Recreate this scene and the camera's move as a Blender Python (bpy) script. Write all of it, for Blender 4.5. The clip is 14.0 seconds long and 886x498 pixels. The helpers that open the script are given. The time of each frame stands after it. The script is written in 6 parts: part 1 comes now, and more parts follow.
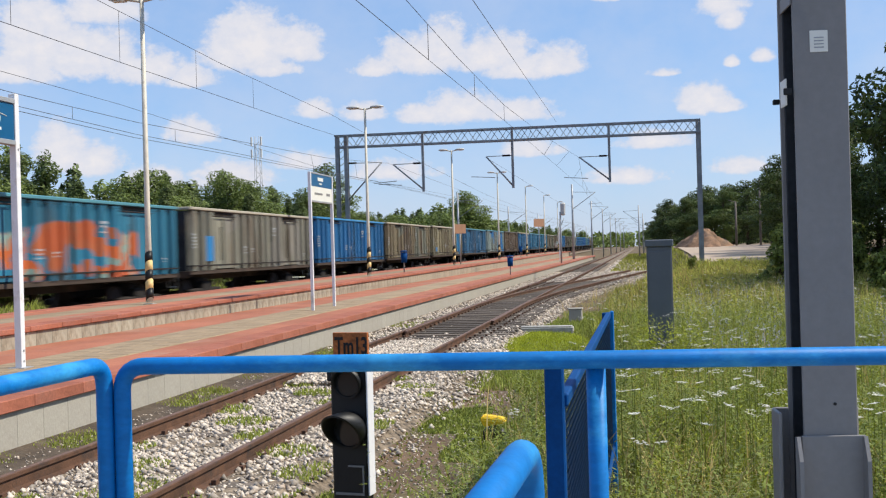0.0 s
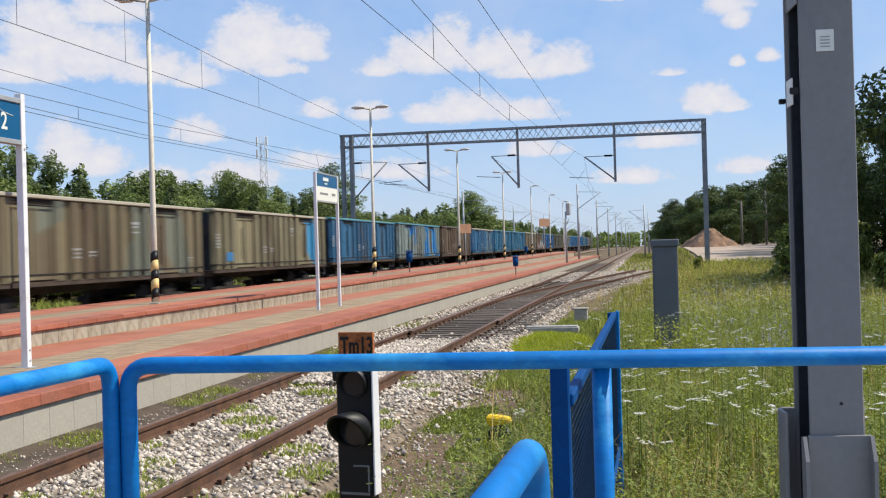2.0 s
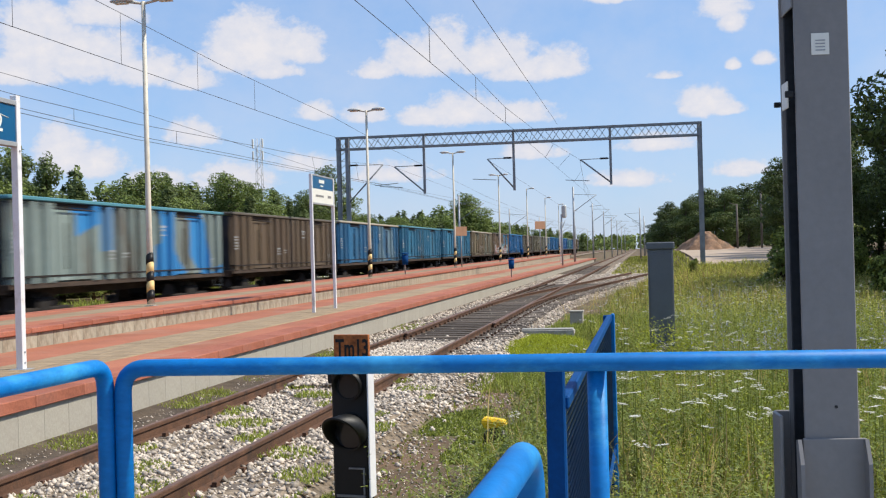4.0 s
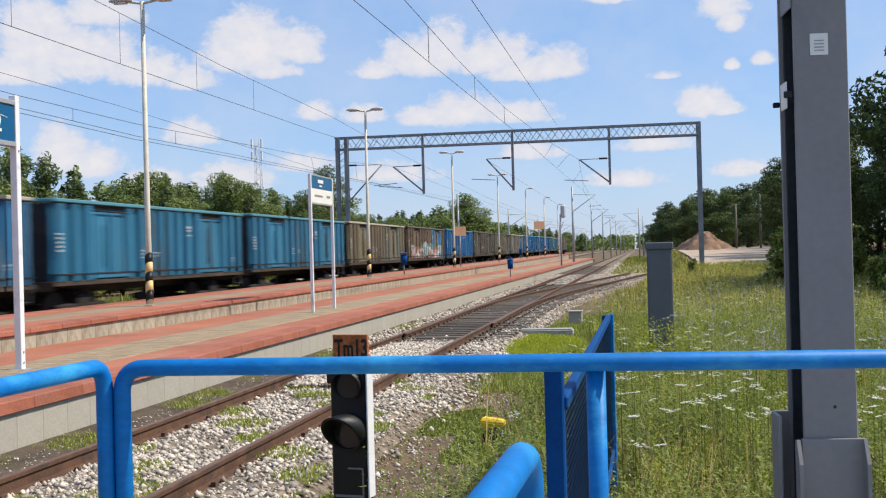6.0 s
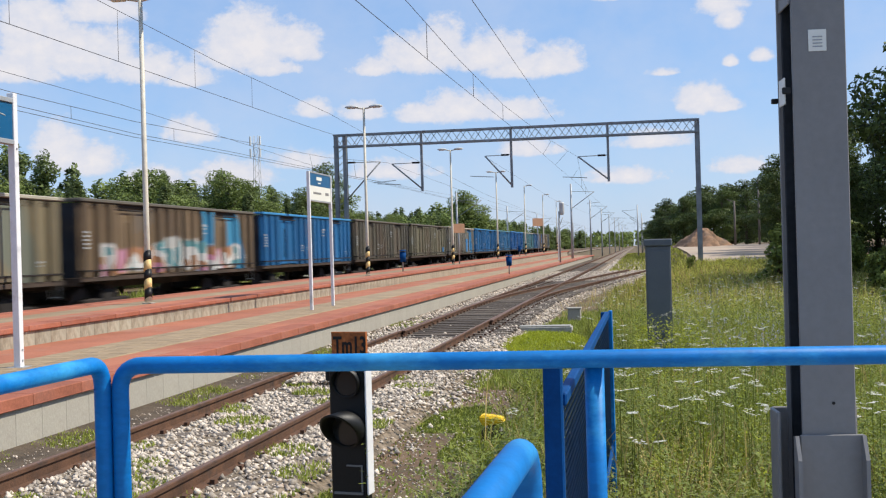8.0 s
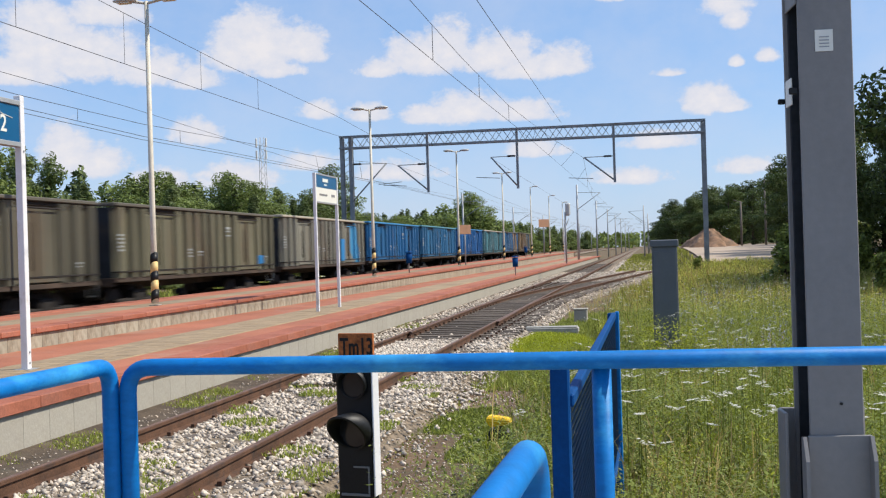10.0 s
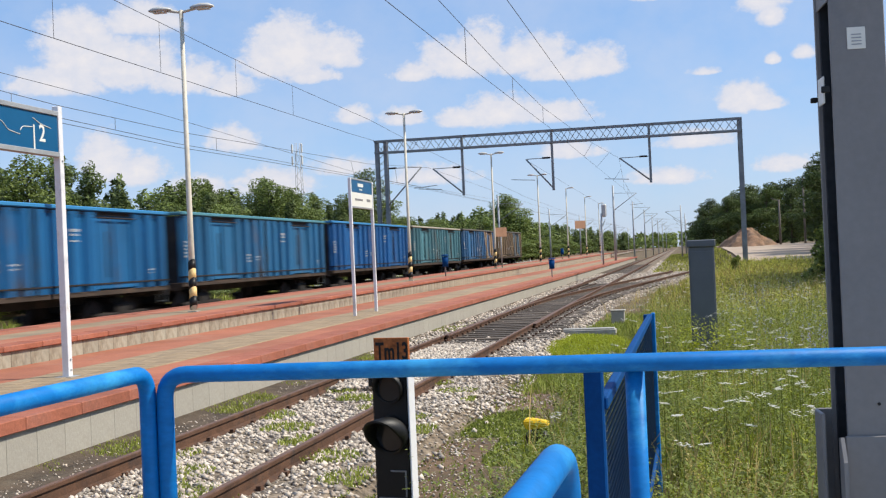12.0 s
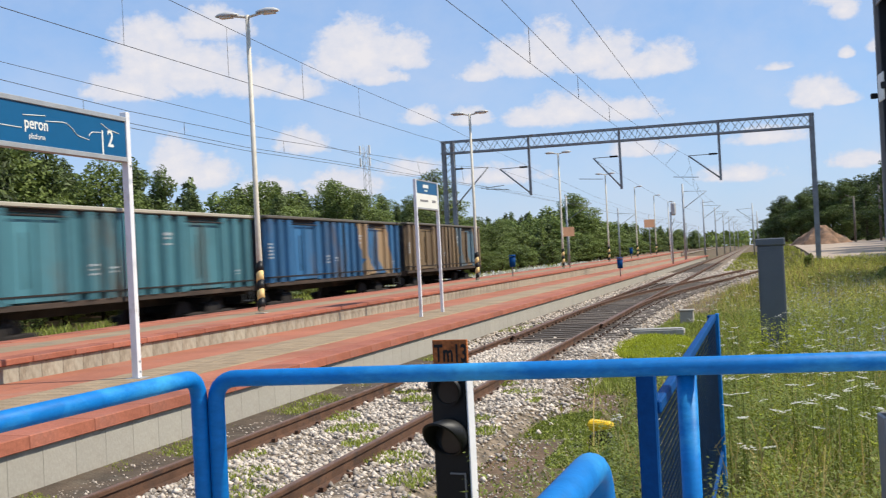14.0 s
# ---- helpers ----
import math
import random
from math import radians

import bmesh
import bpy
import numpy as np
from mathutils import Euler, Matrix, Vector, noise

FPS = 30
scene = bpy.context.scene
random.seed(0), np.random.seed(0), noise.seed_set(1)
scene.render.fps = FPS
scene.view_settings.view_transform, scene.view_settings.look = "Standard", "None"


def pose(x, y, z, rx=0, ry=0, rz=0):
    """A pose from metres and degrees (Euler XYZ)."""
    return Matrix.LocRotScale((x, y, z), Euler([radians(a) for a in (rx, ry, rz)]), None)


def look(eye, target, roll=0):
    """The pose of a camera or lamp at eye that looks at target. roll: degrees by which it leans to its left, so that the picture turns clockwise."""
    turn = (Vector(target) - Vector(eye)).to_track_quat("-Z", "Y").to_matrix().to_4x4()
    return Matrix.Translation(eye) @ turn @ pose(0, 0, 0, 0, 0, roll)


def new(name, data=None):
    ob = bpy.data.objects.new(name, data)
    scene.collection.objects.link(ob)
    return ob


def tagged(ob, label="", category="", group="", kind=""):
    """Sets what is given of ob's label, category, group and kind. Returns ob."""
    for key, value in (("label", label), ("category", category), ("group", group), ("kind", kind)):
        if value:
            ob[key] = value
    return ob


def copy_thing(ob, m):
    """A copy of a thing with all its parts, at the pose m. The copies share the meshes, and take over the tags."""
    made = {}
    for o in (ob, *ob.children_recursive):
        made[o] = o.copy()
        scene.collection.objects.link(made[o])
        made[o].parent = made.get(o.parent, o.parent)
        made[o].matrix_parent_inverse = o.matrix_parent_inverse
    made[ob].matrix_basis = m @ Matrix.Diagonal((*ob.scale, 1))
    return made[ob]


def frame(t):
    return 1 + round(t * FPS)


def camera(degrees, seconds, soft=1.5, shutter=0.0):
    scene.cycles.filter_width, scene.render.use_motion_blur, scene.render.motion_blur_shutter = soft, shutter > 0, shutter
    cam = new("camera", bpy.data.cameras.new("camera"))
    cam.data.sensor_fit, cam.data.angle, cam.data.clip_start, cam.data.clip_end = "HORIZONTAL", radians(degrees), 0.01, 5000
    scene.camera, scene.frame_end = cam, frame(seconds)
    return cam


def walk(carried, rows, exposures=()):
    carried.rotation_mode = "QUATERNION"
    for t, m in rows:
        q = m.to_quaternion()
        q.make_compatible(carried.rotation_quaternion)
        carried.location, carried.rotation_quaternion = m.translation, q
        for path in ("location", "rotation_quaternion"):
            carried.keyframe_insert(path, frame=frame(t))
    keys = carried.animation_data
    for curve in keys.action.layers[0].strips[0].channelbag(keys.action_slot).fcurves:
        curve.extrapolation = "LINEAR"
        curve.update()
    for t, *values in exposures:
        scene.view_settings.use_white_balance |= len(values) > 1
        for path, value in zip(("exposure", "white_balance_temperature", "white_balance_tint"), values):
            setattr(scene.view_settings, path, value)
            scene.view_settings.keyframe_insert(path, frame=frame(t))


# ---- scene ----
cam = camera(41.9, 14.0, 1.2, 0.7)
PATH = [
    (0, (-0.684, -0.027, 1.685), (-1.018, 1.945, 1.688), -1.6),
    (0.5, (-0.684, -0.027, 1.684), (-1.019, 1.945, 1.687), -1.6),
    (1, (-0.685, -0.024, 1.684), (-1.025, 1.947, 1.688), -1.5),
    (1.5, (-0.684, -0.028, 1.684), (-1.027, 1.943, 1.688), -1.6),
    (2, (-0.685, -0.026, 1.684), (-1.028, 1.944, 1.687), -1.6),
    (2.5, (-0.683, -0.029, 1.683), (-1.026, 1.941, 1.688), -1.5),
    (3, (-0.684, -0.025, 1.684), (-1.024, 1.946, 1.69), -1.5),
    (5.5, (-0.684, -0.029, 1.685), (-1.018, 1.943, 1.693), -1.5),
    (6, (-0.684, -0.028, 1.685), (-1.018, 1.944, 1.692), -1.5),
    (6.5, (-0.684, -0.028, 1.684), (-1.018, 1.944, 1.691), -1.5),
    (7, (-0.684, -0.025, 1.683), (-1.018, 1.947, 1.689), -1.8),
    (7.5, (-0.682, -0.026, 1.683), (-1.015, 1.946, 1.686), -1.7),
    (8, (-0.683, -0.024, 1.684), (-1.015, 1.948, 1.686), -1.6),
    (10.5, (-0.685, -0.028, 1.685), (-1.034, 1.941, 1.691), -1.8),
    (11, (-0.677, -0.032, 1.689), (-1.039, 1.935, 1.697), -1.9),
    (11.5, (-0.673, -0.033, 1.689), (-1.058, 1.929, 1.699), -2.3),
    (12, (-0.667, -0.035, 1.689), (-1.071, 1.924, 1.701), -2.5),
    (12.5, (-0.661, -0.031, 1.69), (-1.079, 1.925, 1.703), -2.7),
    (13, (-0.65, -0.021, 1.689), (-1.094, 1.929, 1.7), -3.0),
    (13.5, (-0.627, -0.013, 1.693), (-1.107, 1.928, 1.706), -2.8),
    (14, (-0.607, 0.006, 1.695), (-1.126, 1.938, 1.713), -2.9),
]
walk(cam, [(t, look(e, g, r)) for t, e, g, r in PATH])

# ---- light ----
SUN_EL, SUN_AZ = 49, 80          # degrees; azimuth clockwise from +y
world = bpy.data.worlds.new("world")
scene.world = world
world.use_nodes = True


def clouds(nt, links):
    """Fair-weather cumulus: a sky texture with soft white heaps over it."""
    n = nt.nodes
    sky = n.new("ShaderNodeTexSky")
    sky.sky_type, sky.sun_disc = "NISHITA", False
    sky.sun_elevation, sky.sun_rotation = radians(SUN_EL), radians(SUN_AZ)
    sky.air_density, sky.dust_density, sky.ozone_density = 1.0, 0.3, 3.0
    co = n.new("ShaderNodeTexCoord")
    sep = n.new("ShaderNodeSeparateXYZ")
    links.new(co.outputs["Generated"], sep.inputs[0])

    def m(op, a, b=None, c=None):
        k = n.new("ShaderNodeMath")
        k.operation = op
        for i, v in enumerate((a, b, c)):
            if v is None:
                continue
            if isinstance(v, (int, float)):
                k.inputs[i].default_value = v
            else:
                links.new(v, k.inputs[i])
        return k.outputs[0]
    az = m("MULTIPLY", m("ARCTAN2", sep.outputs[0], sep.outputs[1]), 57.2958)
    el = m("MULTIPLY", m("ARCSINE", sep.outputs[2]), 57.2958)
    flat = n.new("ShaderNodeCombineXYZ")
    links.new(az, flat.inputs[0])
    links.new(m("MULTIPLY", el, 1.25), flat.inputs[1])

    def noise_tex(scale, detail, rough):
        t = n.new("ShaderNodeTexNoise")
        t.inputs["Scale"].default_value, t.inputs["Detail"].default_value = scale, detail
        t.inputs["Roughness"].default_value = rough
        links.new(flat.outputs[0], t.inputs["Vector"])
        return t.outputs[0]
    big, fine = noise_tex(0.45, 6, 0.62), noise_tex(1.6, 5, 0.6)
    best = None
    for a0, e0, w, h, k in CLOUDS:
        dx = m("DIVIDE", m("SUBTRACT", az, a0), w)
        de = m("SUBTRACT", el, e0)
        dy = m("DIVIDE", m("MAXIMUM", de, m("MULTIPLY", de, -2.2)), h)
        d = m("SUBTRACT", k + 0.08, m("SQRT", m("ADD", m("MULTIPLY", dx, dx), m("MULTIPLY", dy, dy))))
        best = d if best is None else m("MAXIMUM", best, d)
    # the same kind of sky all round
    rest = m("ADD", m("MULTIPLY", m("SUBTRACT", noise_tex(0.085, 4, 0.55), 0.60), 6.0), -0.1)
    away = m("MULTIPLY", m("GREATER_THAN", m("ABSOLUTE", m("ADD", az, 9.0)), 27.0), 1.0)
    high = m("GREATER_THAN", el, 15.0)
    rest = m("SUBTRACT", rest, m("MULTIPLY", m("SUBTRACT", 1.0, m("MAXIMUM", away, high)), 5.0))
    best = m("MAXIMUM", best, rest)
    val = m("ADD", best, m("ADD", m("MULTIPLY", m("SUBTRACT", big, 0.5), 1.7), m("MULTIPLY", m("SUBTRACT", fine, 0.5), 0.75)))
    ramp = n.new("ShaderNodeMapRange")
    ramp.interpolation_type = "SMOOTHSTEP"
    ramp.inputs["From Min"].default_value, ramp.inputs["From Max"].default_value = -0.22, 0.42
    links.new(val, ramp.inputs["Value"])
    thin = n.new("ShaderNodeMapRange")
    thin.inputs["From Min"].default_value, thin.inputs["From Max"].default_value = 0.35, 0.75
    thin.inputs["To Max"].default_value = 0.36
    links.new(noise_tex(0.16, 5, 0.6), thin.inputs["Value"])
    cover = m("MINIMUM", m("MAXIMUM", m("MULTIPLY", ramp.outputs[0], 0.95), thin.outputs[0]), 1.0)
    shade = n.new("ShaderNodeMix")
    shade.data_type = "RGBA"
    shade.inputs["A"].default_value, shade.inputs["B"].default_value = (5.7, 5.9, 6.7, 1), (6.95, 6.7, 6.85, 1)
    links.new(m("MINIMUM", m("MAXIMUM", m("ADD", m("MULTIPLY", val, 0.75), m("MULTIPLY", m("SUBTRACT", fine, 0.5), 1.2)), 0.0), 1.0), shade.inputs["Factor"])
    tint = n.new("ShaderNodeMix")
    tint.data_type, tint.blend_type = "RGBA", "MULTIPLY"
    tint.inputs["Factor"].default_value = 1.0
    tint.inputs["B"].default_value = SKY_TINT
    links.new(sky.outputs[0], tint.inputs["A"])
    azure = n.new("ShaderNodeMix")
    azure.data_type = "RGBA"
    azure.inputs["Factor"].default_value = 0.5
    azure.inputs["B"].default_value = AZURE
    links.new(tint.outputs["Result"], azure.inputs["A"])
    mix = n.new("ShaderNodeMix")
    mix.data_type = "RGBA"
    links.new(cover, mix.inputs["Factor"])
    links.new(azure.outputs["Result"], mix.inputs["A"])
    links.new(shade.outputs["Result"], mix.inputs["B"])
    links.new(mix.outputs["Result"], n["Background"].inputs["Color"])
    n["Background"].inputs["Strength"].default_value = SKY_STRENGTH


SKY_STRENGTH, SKY_TINT, AZURE = 0.112, (1.08, 1.06, 1.13, 1), (2.6, 4.55, 8.0, 1)
# azimuth, elevation, half width, half height (degrees), fullness
CLOUDS = [
    (-28.6, 9.90, 2.0, 2.10, 1.10), (-26.7, 9.46, 2.6, 1.68, 1.10), (-29.8, 8.72, 2.2, 1.12, 1.05), (-25.9, 11.52, 2.4, 1.12, 1.00), (-23.7, 8.82, 2.0, 1.12, 1.05),
    (-21.7, 8.49, 1.4, 0.84, 1.00), (-28.2, 11.32, 1.2, 1.12, 0.95), (-18.5, 9.88, 2.4, 1.82, 1.10), (-19.9, 9.64, 1.5, 1.40, 1.05), (-16.5, 9.93, 1.5, 1.26, 1.05),
    (-17.6, 8.98, 1.4, 0.70, 0.95), (-12.6, 8.98, 1.4, 0.70, 1.00), (-10.5, 9.33, 1.9, 1.26, 1.10), (-9.3, 9.65, 1.4, 1.54, 1.10), (-7.0, 9.33, 2.2, 1.26, 1.10),
    (-3.9, 8.82, 1.5, 1.12, 1.05), (-5.2, 8.69, 2.2, 0.84, 1.05), (-10.5, 6.63, 1.4, 0.70, 1.00), (-8.4, 6.81, 2.0, 1.05, 1.10), (-5.8, 6.64, 1.7, 0.77, 1.05),
    (3.2, 6.70, 1.4, 0.91, 1.10), (4.4, 6.46, 1.1, 0.49, 0.95), (-1.0, 12.18, 1.7, 0.70, 0.95), (4.1, 11.34, 1.3, 1.40, 0.95), (4.6, 10.49, 0.8, 0.84, 0.90),
    (-27.7, 4.94, 1.3, 1.40, 1.10), (-26.3, 4.52, 1.6, 1.12, 1.05), (-21.5, 5.92, 1.6, 1.12, 0.80), (-15.9, 6.99, 1.1, 0.84, 0.90), (-13.3, 6.78, 1.2, 0.70, 0.90),
    (0.9, 4.97, 1.7, 0.63, 1.05), (-5.2, 4.77, 1.6, 0.63, 1.00), (6.1, 8.76, 0.5, 0.49, 1.00), (4.6, 8.55, 0.4, 0.35, 1.00), (1.5, 8.25, 1.1, 0.35, 0.75),
    (-0.5, 3.28, 2.2, 0.70, 0.90), (5.0, 3.58, 1.5, 0.70, 0.90), (-20.0, 3.72, 2.5, 1.12, 0.90), (-23.6, 3.62, 2.0, 1.12, 0.95), (-12.0, 3.89, 2.3, 0.84, 0.90),
    (-16.5, 4.49, 2.0, 0.84, 0.80), (11.0, 12.78, 1.2, 0.70, 0.95),
]
clouds(world.node_tree, world.node_tree.links)

sun = new("sun", bpy.data.lights.new("sun", "SUN"))
sun.data.energy, sun.data.angle, sun.data.color = 4.9, radians(0.55), (1.0, 0.93, 0.80)
sun.matrix_world = look((math.sin(radians(SUN_AZ)) * math.cos(radians(SUN_EL)) * 50, math.cos(radians(SUN_AZ)) * math.cos(radians(SUN_EL)) * 50,
                         math.sin(radians(SUN_EL)) * 50), (0, 0, 0))
scene.view_settings.exposure = 0.14


# ---- materials ----
def material(name, base, rough=0.7, metal=0.0, vary=0.25, scale=3.0, grain=40.0, bump=0.15, second=None, amount=0.5, per_object=0.0,
             per_island=0.0, stretch=(1, 1, 1), spec=0.4):
    """A surface with two scales of variation, a second colour in patches (stains, rust, dirt) and fine relief."""
    mt = bpy.data.materials.new(name)
    mt.use_nodes = True
    nt = mt.node_tree
    n, links = nt.nodes, nt.links
    b = n["Principled BSDF"]
    b.inputs["Roughness"].default_value, b.inputs["Metallic"].default_value = rough, metal
    b.inputs["Specular IOR Level"].default_value = spec
    co = n.new("ShaderNodeTexCoord")
    mp = n.new("ShaderNodeMapping")
    mp.inputs["Scale"].default_value = stretch
    links.new(co.outputs["Object"], mp.inputs[0])

    def tex(s, detail=5.0, rgh=0.6):
        t = n.new("ShaderNodeTexNoise")
        t.inputs["Scale"].default_value, t.inputs["Detail"].default_value, t.inputs["Roughness"].default_value = s, detail, rgh
        links.new(mp.outputs[0], t.inputs["Vector"])
        return t.outputs[0]

    def rng(v, lo, hi, a=0.3, c=0.7):
        r = n.new("ShaderNodeMapRange")
        r.inputs["From Min"].default_value, r.inputs["From Max"].default_value = a, c
        r.inputs["To Min"].default_value, r.inputs["To Max"].default_value = lo, hi
        links.new(v, r.inputs["Value"])
        return r.outputs[0]

    def mul(a, c):
        k = n.new("ShaderNodeMath")
        k.operation = "MULTIPLY"
        links.new(a, k.inputs[0])
        links.new(c, k.inputs[1])
        return k.outputs[0]
    f = mul(rng(tex(scale), 1 - vary, 1 + vary), rng(tex(grain, 3.0), 1 - vary * 0.6, 1 + vary * 0.6))
    if per_object:
        o = n.new("ShaderNodeObjectInfo")
        f = mul(f, rng(o.outputs["Random"], 1 - per_object, 1 + per_object, 0.0, 1.0))
    if per_island:
        g = n.new("ShaderNodeNewGeometry")
        f = mul(f, rng(g.outputs["Random Per Island"], 1 - per_island, 1 + per_island, 0.0, 1.0))
    col = n.new("ShaderNodeRGB")
    col.outputs[0].default_value = (*base, 1)
    c = col.outputs[0]
    if second:
        mx = n.new("ShaderNodeMix")
        mx.data_type = "RGBA"
        mx.inputs["B"].default_value = (*second, 1)
        links.new(c, mx.inputs["A"])
        links.new(rng(tex(scale * 0.7, 7.0, 0.68), 0.0, 1.0, 0.62 - amount * 0.22, 0.72 - amount * 0.1), mx.inputs["Factor"])
        c = mx.outputs["Result"]
    hs = n.new("ShaderNodeVectorMath")
    hs.operation = "SCALE"
    links.new(c, hs.inputs[0])
    links.new(f, hs.inputs["Scale"])
    links.new(hs.outputs[0], b.inputs["Base Color"])
    if bump:
        bp = n.new("ShaderNodeBump")
        bp.inputs["Strength"].default_value, bp.inputs["Distance"].default_value = bump, 0.02
        links.new(tex(grain * 0.8, 4.0), bp.inputs["Height"])
        links.new(bp.outputs[0], b.inputs["Normal"])
    return mt


def leaf_material(name, base, vary=0.45, through_light=0.35):
    mt = bpy.data.materials.new(name)
    mt.use_nodes = True
    n, links = mt.node_tree.nodes, mt.node_tree.links
    b = n["Principled BSDF"]
    b.inputs["Roughness"].default_value = 0.55
    b.inputs["Specular IOR Level"].default_value = 0.25
    g = n.new("ShaderNodeNewGeometry")
    o = n.new("ShaderNodeObjectInfo")
    add = n.new("ShaderNodeMath")
    add.operation = "MULTIPLY_ADD"
    links.new(o.outputs["Random"], add.inputs[0])
    add.inputs[1].default_value = 0.5
    links.new(g.outputs["Random Per Island"], add.inputs[2])
    ramp = n.new("ShaderNodeValToRGB")
    ramp.color_ramp.elements[0].position, ramp.color_ramp.elements[1].position = 0.1, 1.4 / 1.5
    ramp.color_ramp.elements[0].color = (*[c * (1 - vary) for c in base], 1)
    ramp.color_ramp.elements[1].color = (base[0] * (1 + vary * 1.3), base[1] * (1 + vary), base[2] * (1 + vary * 0.6), 1)
    links.new(add.outputs[0], ramp.inputs[0])
    links.new(ramp.outputs[0], b.inputs["Base Color"])
    t = n.new("ShaderNodeBsdfTranslucent")
    links.new(ramp.outputs[0], t.inputs["Color"])
    mx = n.new("ShaderNodeMixShader")
    mx.inputs[0].default_value = through_light
    links.new(b.outputs[0], mx.inputs[1])
    links.new(t.outputs[0], mx.inputs[2])
    links.new(mx.outputs[0], n["Material Output"].inputs["Surface"])
    return mt


BLUE_RAIL = material("blue_rail_paint", (0.003, 0.155, 0.46), 0.5, 0.0, 0.16, 5, 60, 0.06, (0.035, 0.28, 0.58), 0.4, stretch=(0.5, 0.5, 1), spec=0.22)
BLUE_DARK = material("blue_panel_paint", (0.001, 0.052, 0.19), 0.65, 0.0, 0.15, 5, 60, 0.06, spec=0.12)
GREY_PAINT = material("grey_mast_paint", (0.215, 0.205, 0.20), 0.5, 0.0, 0.08, 2, 30, 0.05, (0.17, 0.17, 0.18), 0.2)
GREY_BOX = material("grey_cabinet_paint", (0.105, 0.115, 0.13), 0.5, 0.0, 0.08, 3, 40, 0.04)
GALV = material("galvanised_steel", (0.36, 0.37, 0.38), 0.55, 0.3, 0.15, 3, 40, 0.08)
GANTRY = material("weathered_gantry_steel", (0.25, 0.265, 0.28), 0.6, 0.2, 0.2, 2, 20, 0.08, (0.16, 0.10, 0.07), 0.15)
POLE = material("cream_lamp_pole_paint", (0.60, 0.55, 0.45), 0.55, 0.0, 0.12, 4, 40, 0.05, (0.38, 0.33, 0.25), 0.3)
YELLOW = material("pale_yellow_paint", (0.68, 0.48, 0.20), 0.6, 0.0, 0.12, 5, 40, 0.05, (0.42, 0.32, 0.2), 0.3)
BLACK = material("black_paint", (0.007, 0.007, 0.007), 0.5, 0.0, 0.3, 5, 50, 0.05)
WHITE = material("white_paint", (0.74, 0.73, 0.74), 0.45, 0.0, 0.06, 4, 40, 0.04, (0.55, 0.52, 0.48), 0.25)
SIGN_BLUE = material("sign_blue", (0.008, 0.095, 0.22), 0.3, 0.0, 0.05, 2, 20, 0.0)
SIGN_WHITE = material("sign_white", (0.76, 0.74, 0.67), 0.4, 0.0, 0.04, 2, 20, 0.0)
LAMP_HEAD = material("lamp_housing", (0.50, 0.50, 0.48), 0.4, 0.0, 0.08, 4, 40, 0.03)
RAIL_RUST = material("rusty_rail_side", (0.105, 0.052, 0.029), 0.8, 0.1, 0.35, 4, 60, 0.3, (0.05, 0.032, 0.024), 0.5)
RAIL_TOP = material("worn_rail_head", (0.165, 0.095, 0.063), 0.6, 0.2, 0.25, 6, 60, 0.08, (0.13, 0.07, 0.045), 0.5)
SLEEPER = material("dark_timber_sleeper", (0.135, 0.108, 0.085), 0.85, 0.0, 0.4, 5, 60, 0.5, (0.06, 0.046, 0.036), 0.5, per_object=0.3, stretch=(0.3, 1, 1))
STONE = material("ballast_stone", (0.49, 0.42, 0.345), 0.85, 0.0, 0.2, 8, 80, 0.3, (0.24, 0.18, 0.135), 0.4, per_island=0.5)
BALLAST_BED = material("ballast_bed", (0.22, 0.17, 0.12), 0.95, 0.0, 0.5, 9, 30, 0.9, (0.09, 0.07, 0.048), 0.7)
SOIL = material("field_soil", (0.135, 0.085, 0.048), 0.95, 0.0, 0.4, 0.6, 18, 0.7, (0.105, 0.125, 0.038), 0.6)
VERGE_SOIL = material("dark_verge_soil", (0.085, 0.062, 0.042), 0.95, 0.0, 0.4, 3, 40, 0.6, (0.11, 0.09, 0.065), 0.4)
SAND = material("sand", (0.23, 0.135, 0.08), 0.95, 0.0, 0.4, 1.2, 9, 0.9, (0.12, 0.085, 0.06), 0.5)
SAND_FLAT = material("pale_sandy_yard", (0.40, 0.31, 0.23), 0.95, 0.0, 0.15, 0.2, 6, 0.2)
RED_PAVER = material("red_concrete_paver", (0.345, 0.125, 0.068), 0.85, 0.0, 0.2, 0.6, 30, 0.2, (0.33, 0.19, 0.13), 0.35, per_object=0.08)
TAN_PAVER = material("grey_tan_paver", (0.305, 0.222, 0.135), 0.9, 0.0, 0.22, 0.8, 30, 0.25, (0.24, 0.20, 0.14), 0.4, per_object=0.10)
LINE_PALE = material("pale_yellow_sett", (0.345, 0.255, 0.145), 0.9, 0.0, 0.25, 1.5, 30, 0.2, (0.30, 0.22, 0.13), 0.45)
EDGE_RED = material("red_platform_edge_slab", (0.33, 0.108, 0.062), 0.85, 0.0, 0.25, 1.0, 30, 0.25, (0.24, 0.095, 0.065), 0.4, per_object=0.14)
WALL_CON = material("pale_concrete_wall_slab", (0.345, 0.32, 0.27), 0.9, 0.0, 0.14, 1.2, 30, 0.2, (0.30, 0.275, 0.23), 0.4, per_object=0.04)
STEP_CON = material("stained_concrete_block", (0.36, 0.325, 0.25), 0.92, 0.0, 0.2, 1.6, 30, 0.3, (0.16, 0.125, 0.085), 0.5, per_object=0.10, stretch=(1, 1, 0.5))
JOINT = material("dark_joint_fill", (0.10, 0.085, 0.06), 0.95, 0.0, 0.3, 4, 40, 0.3)
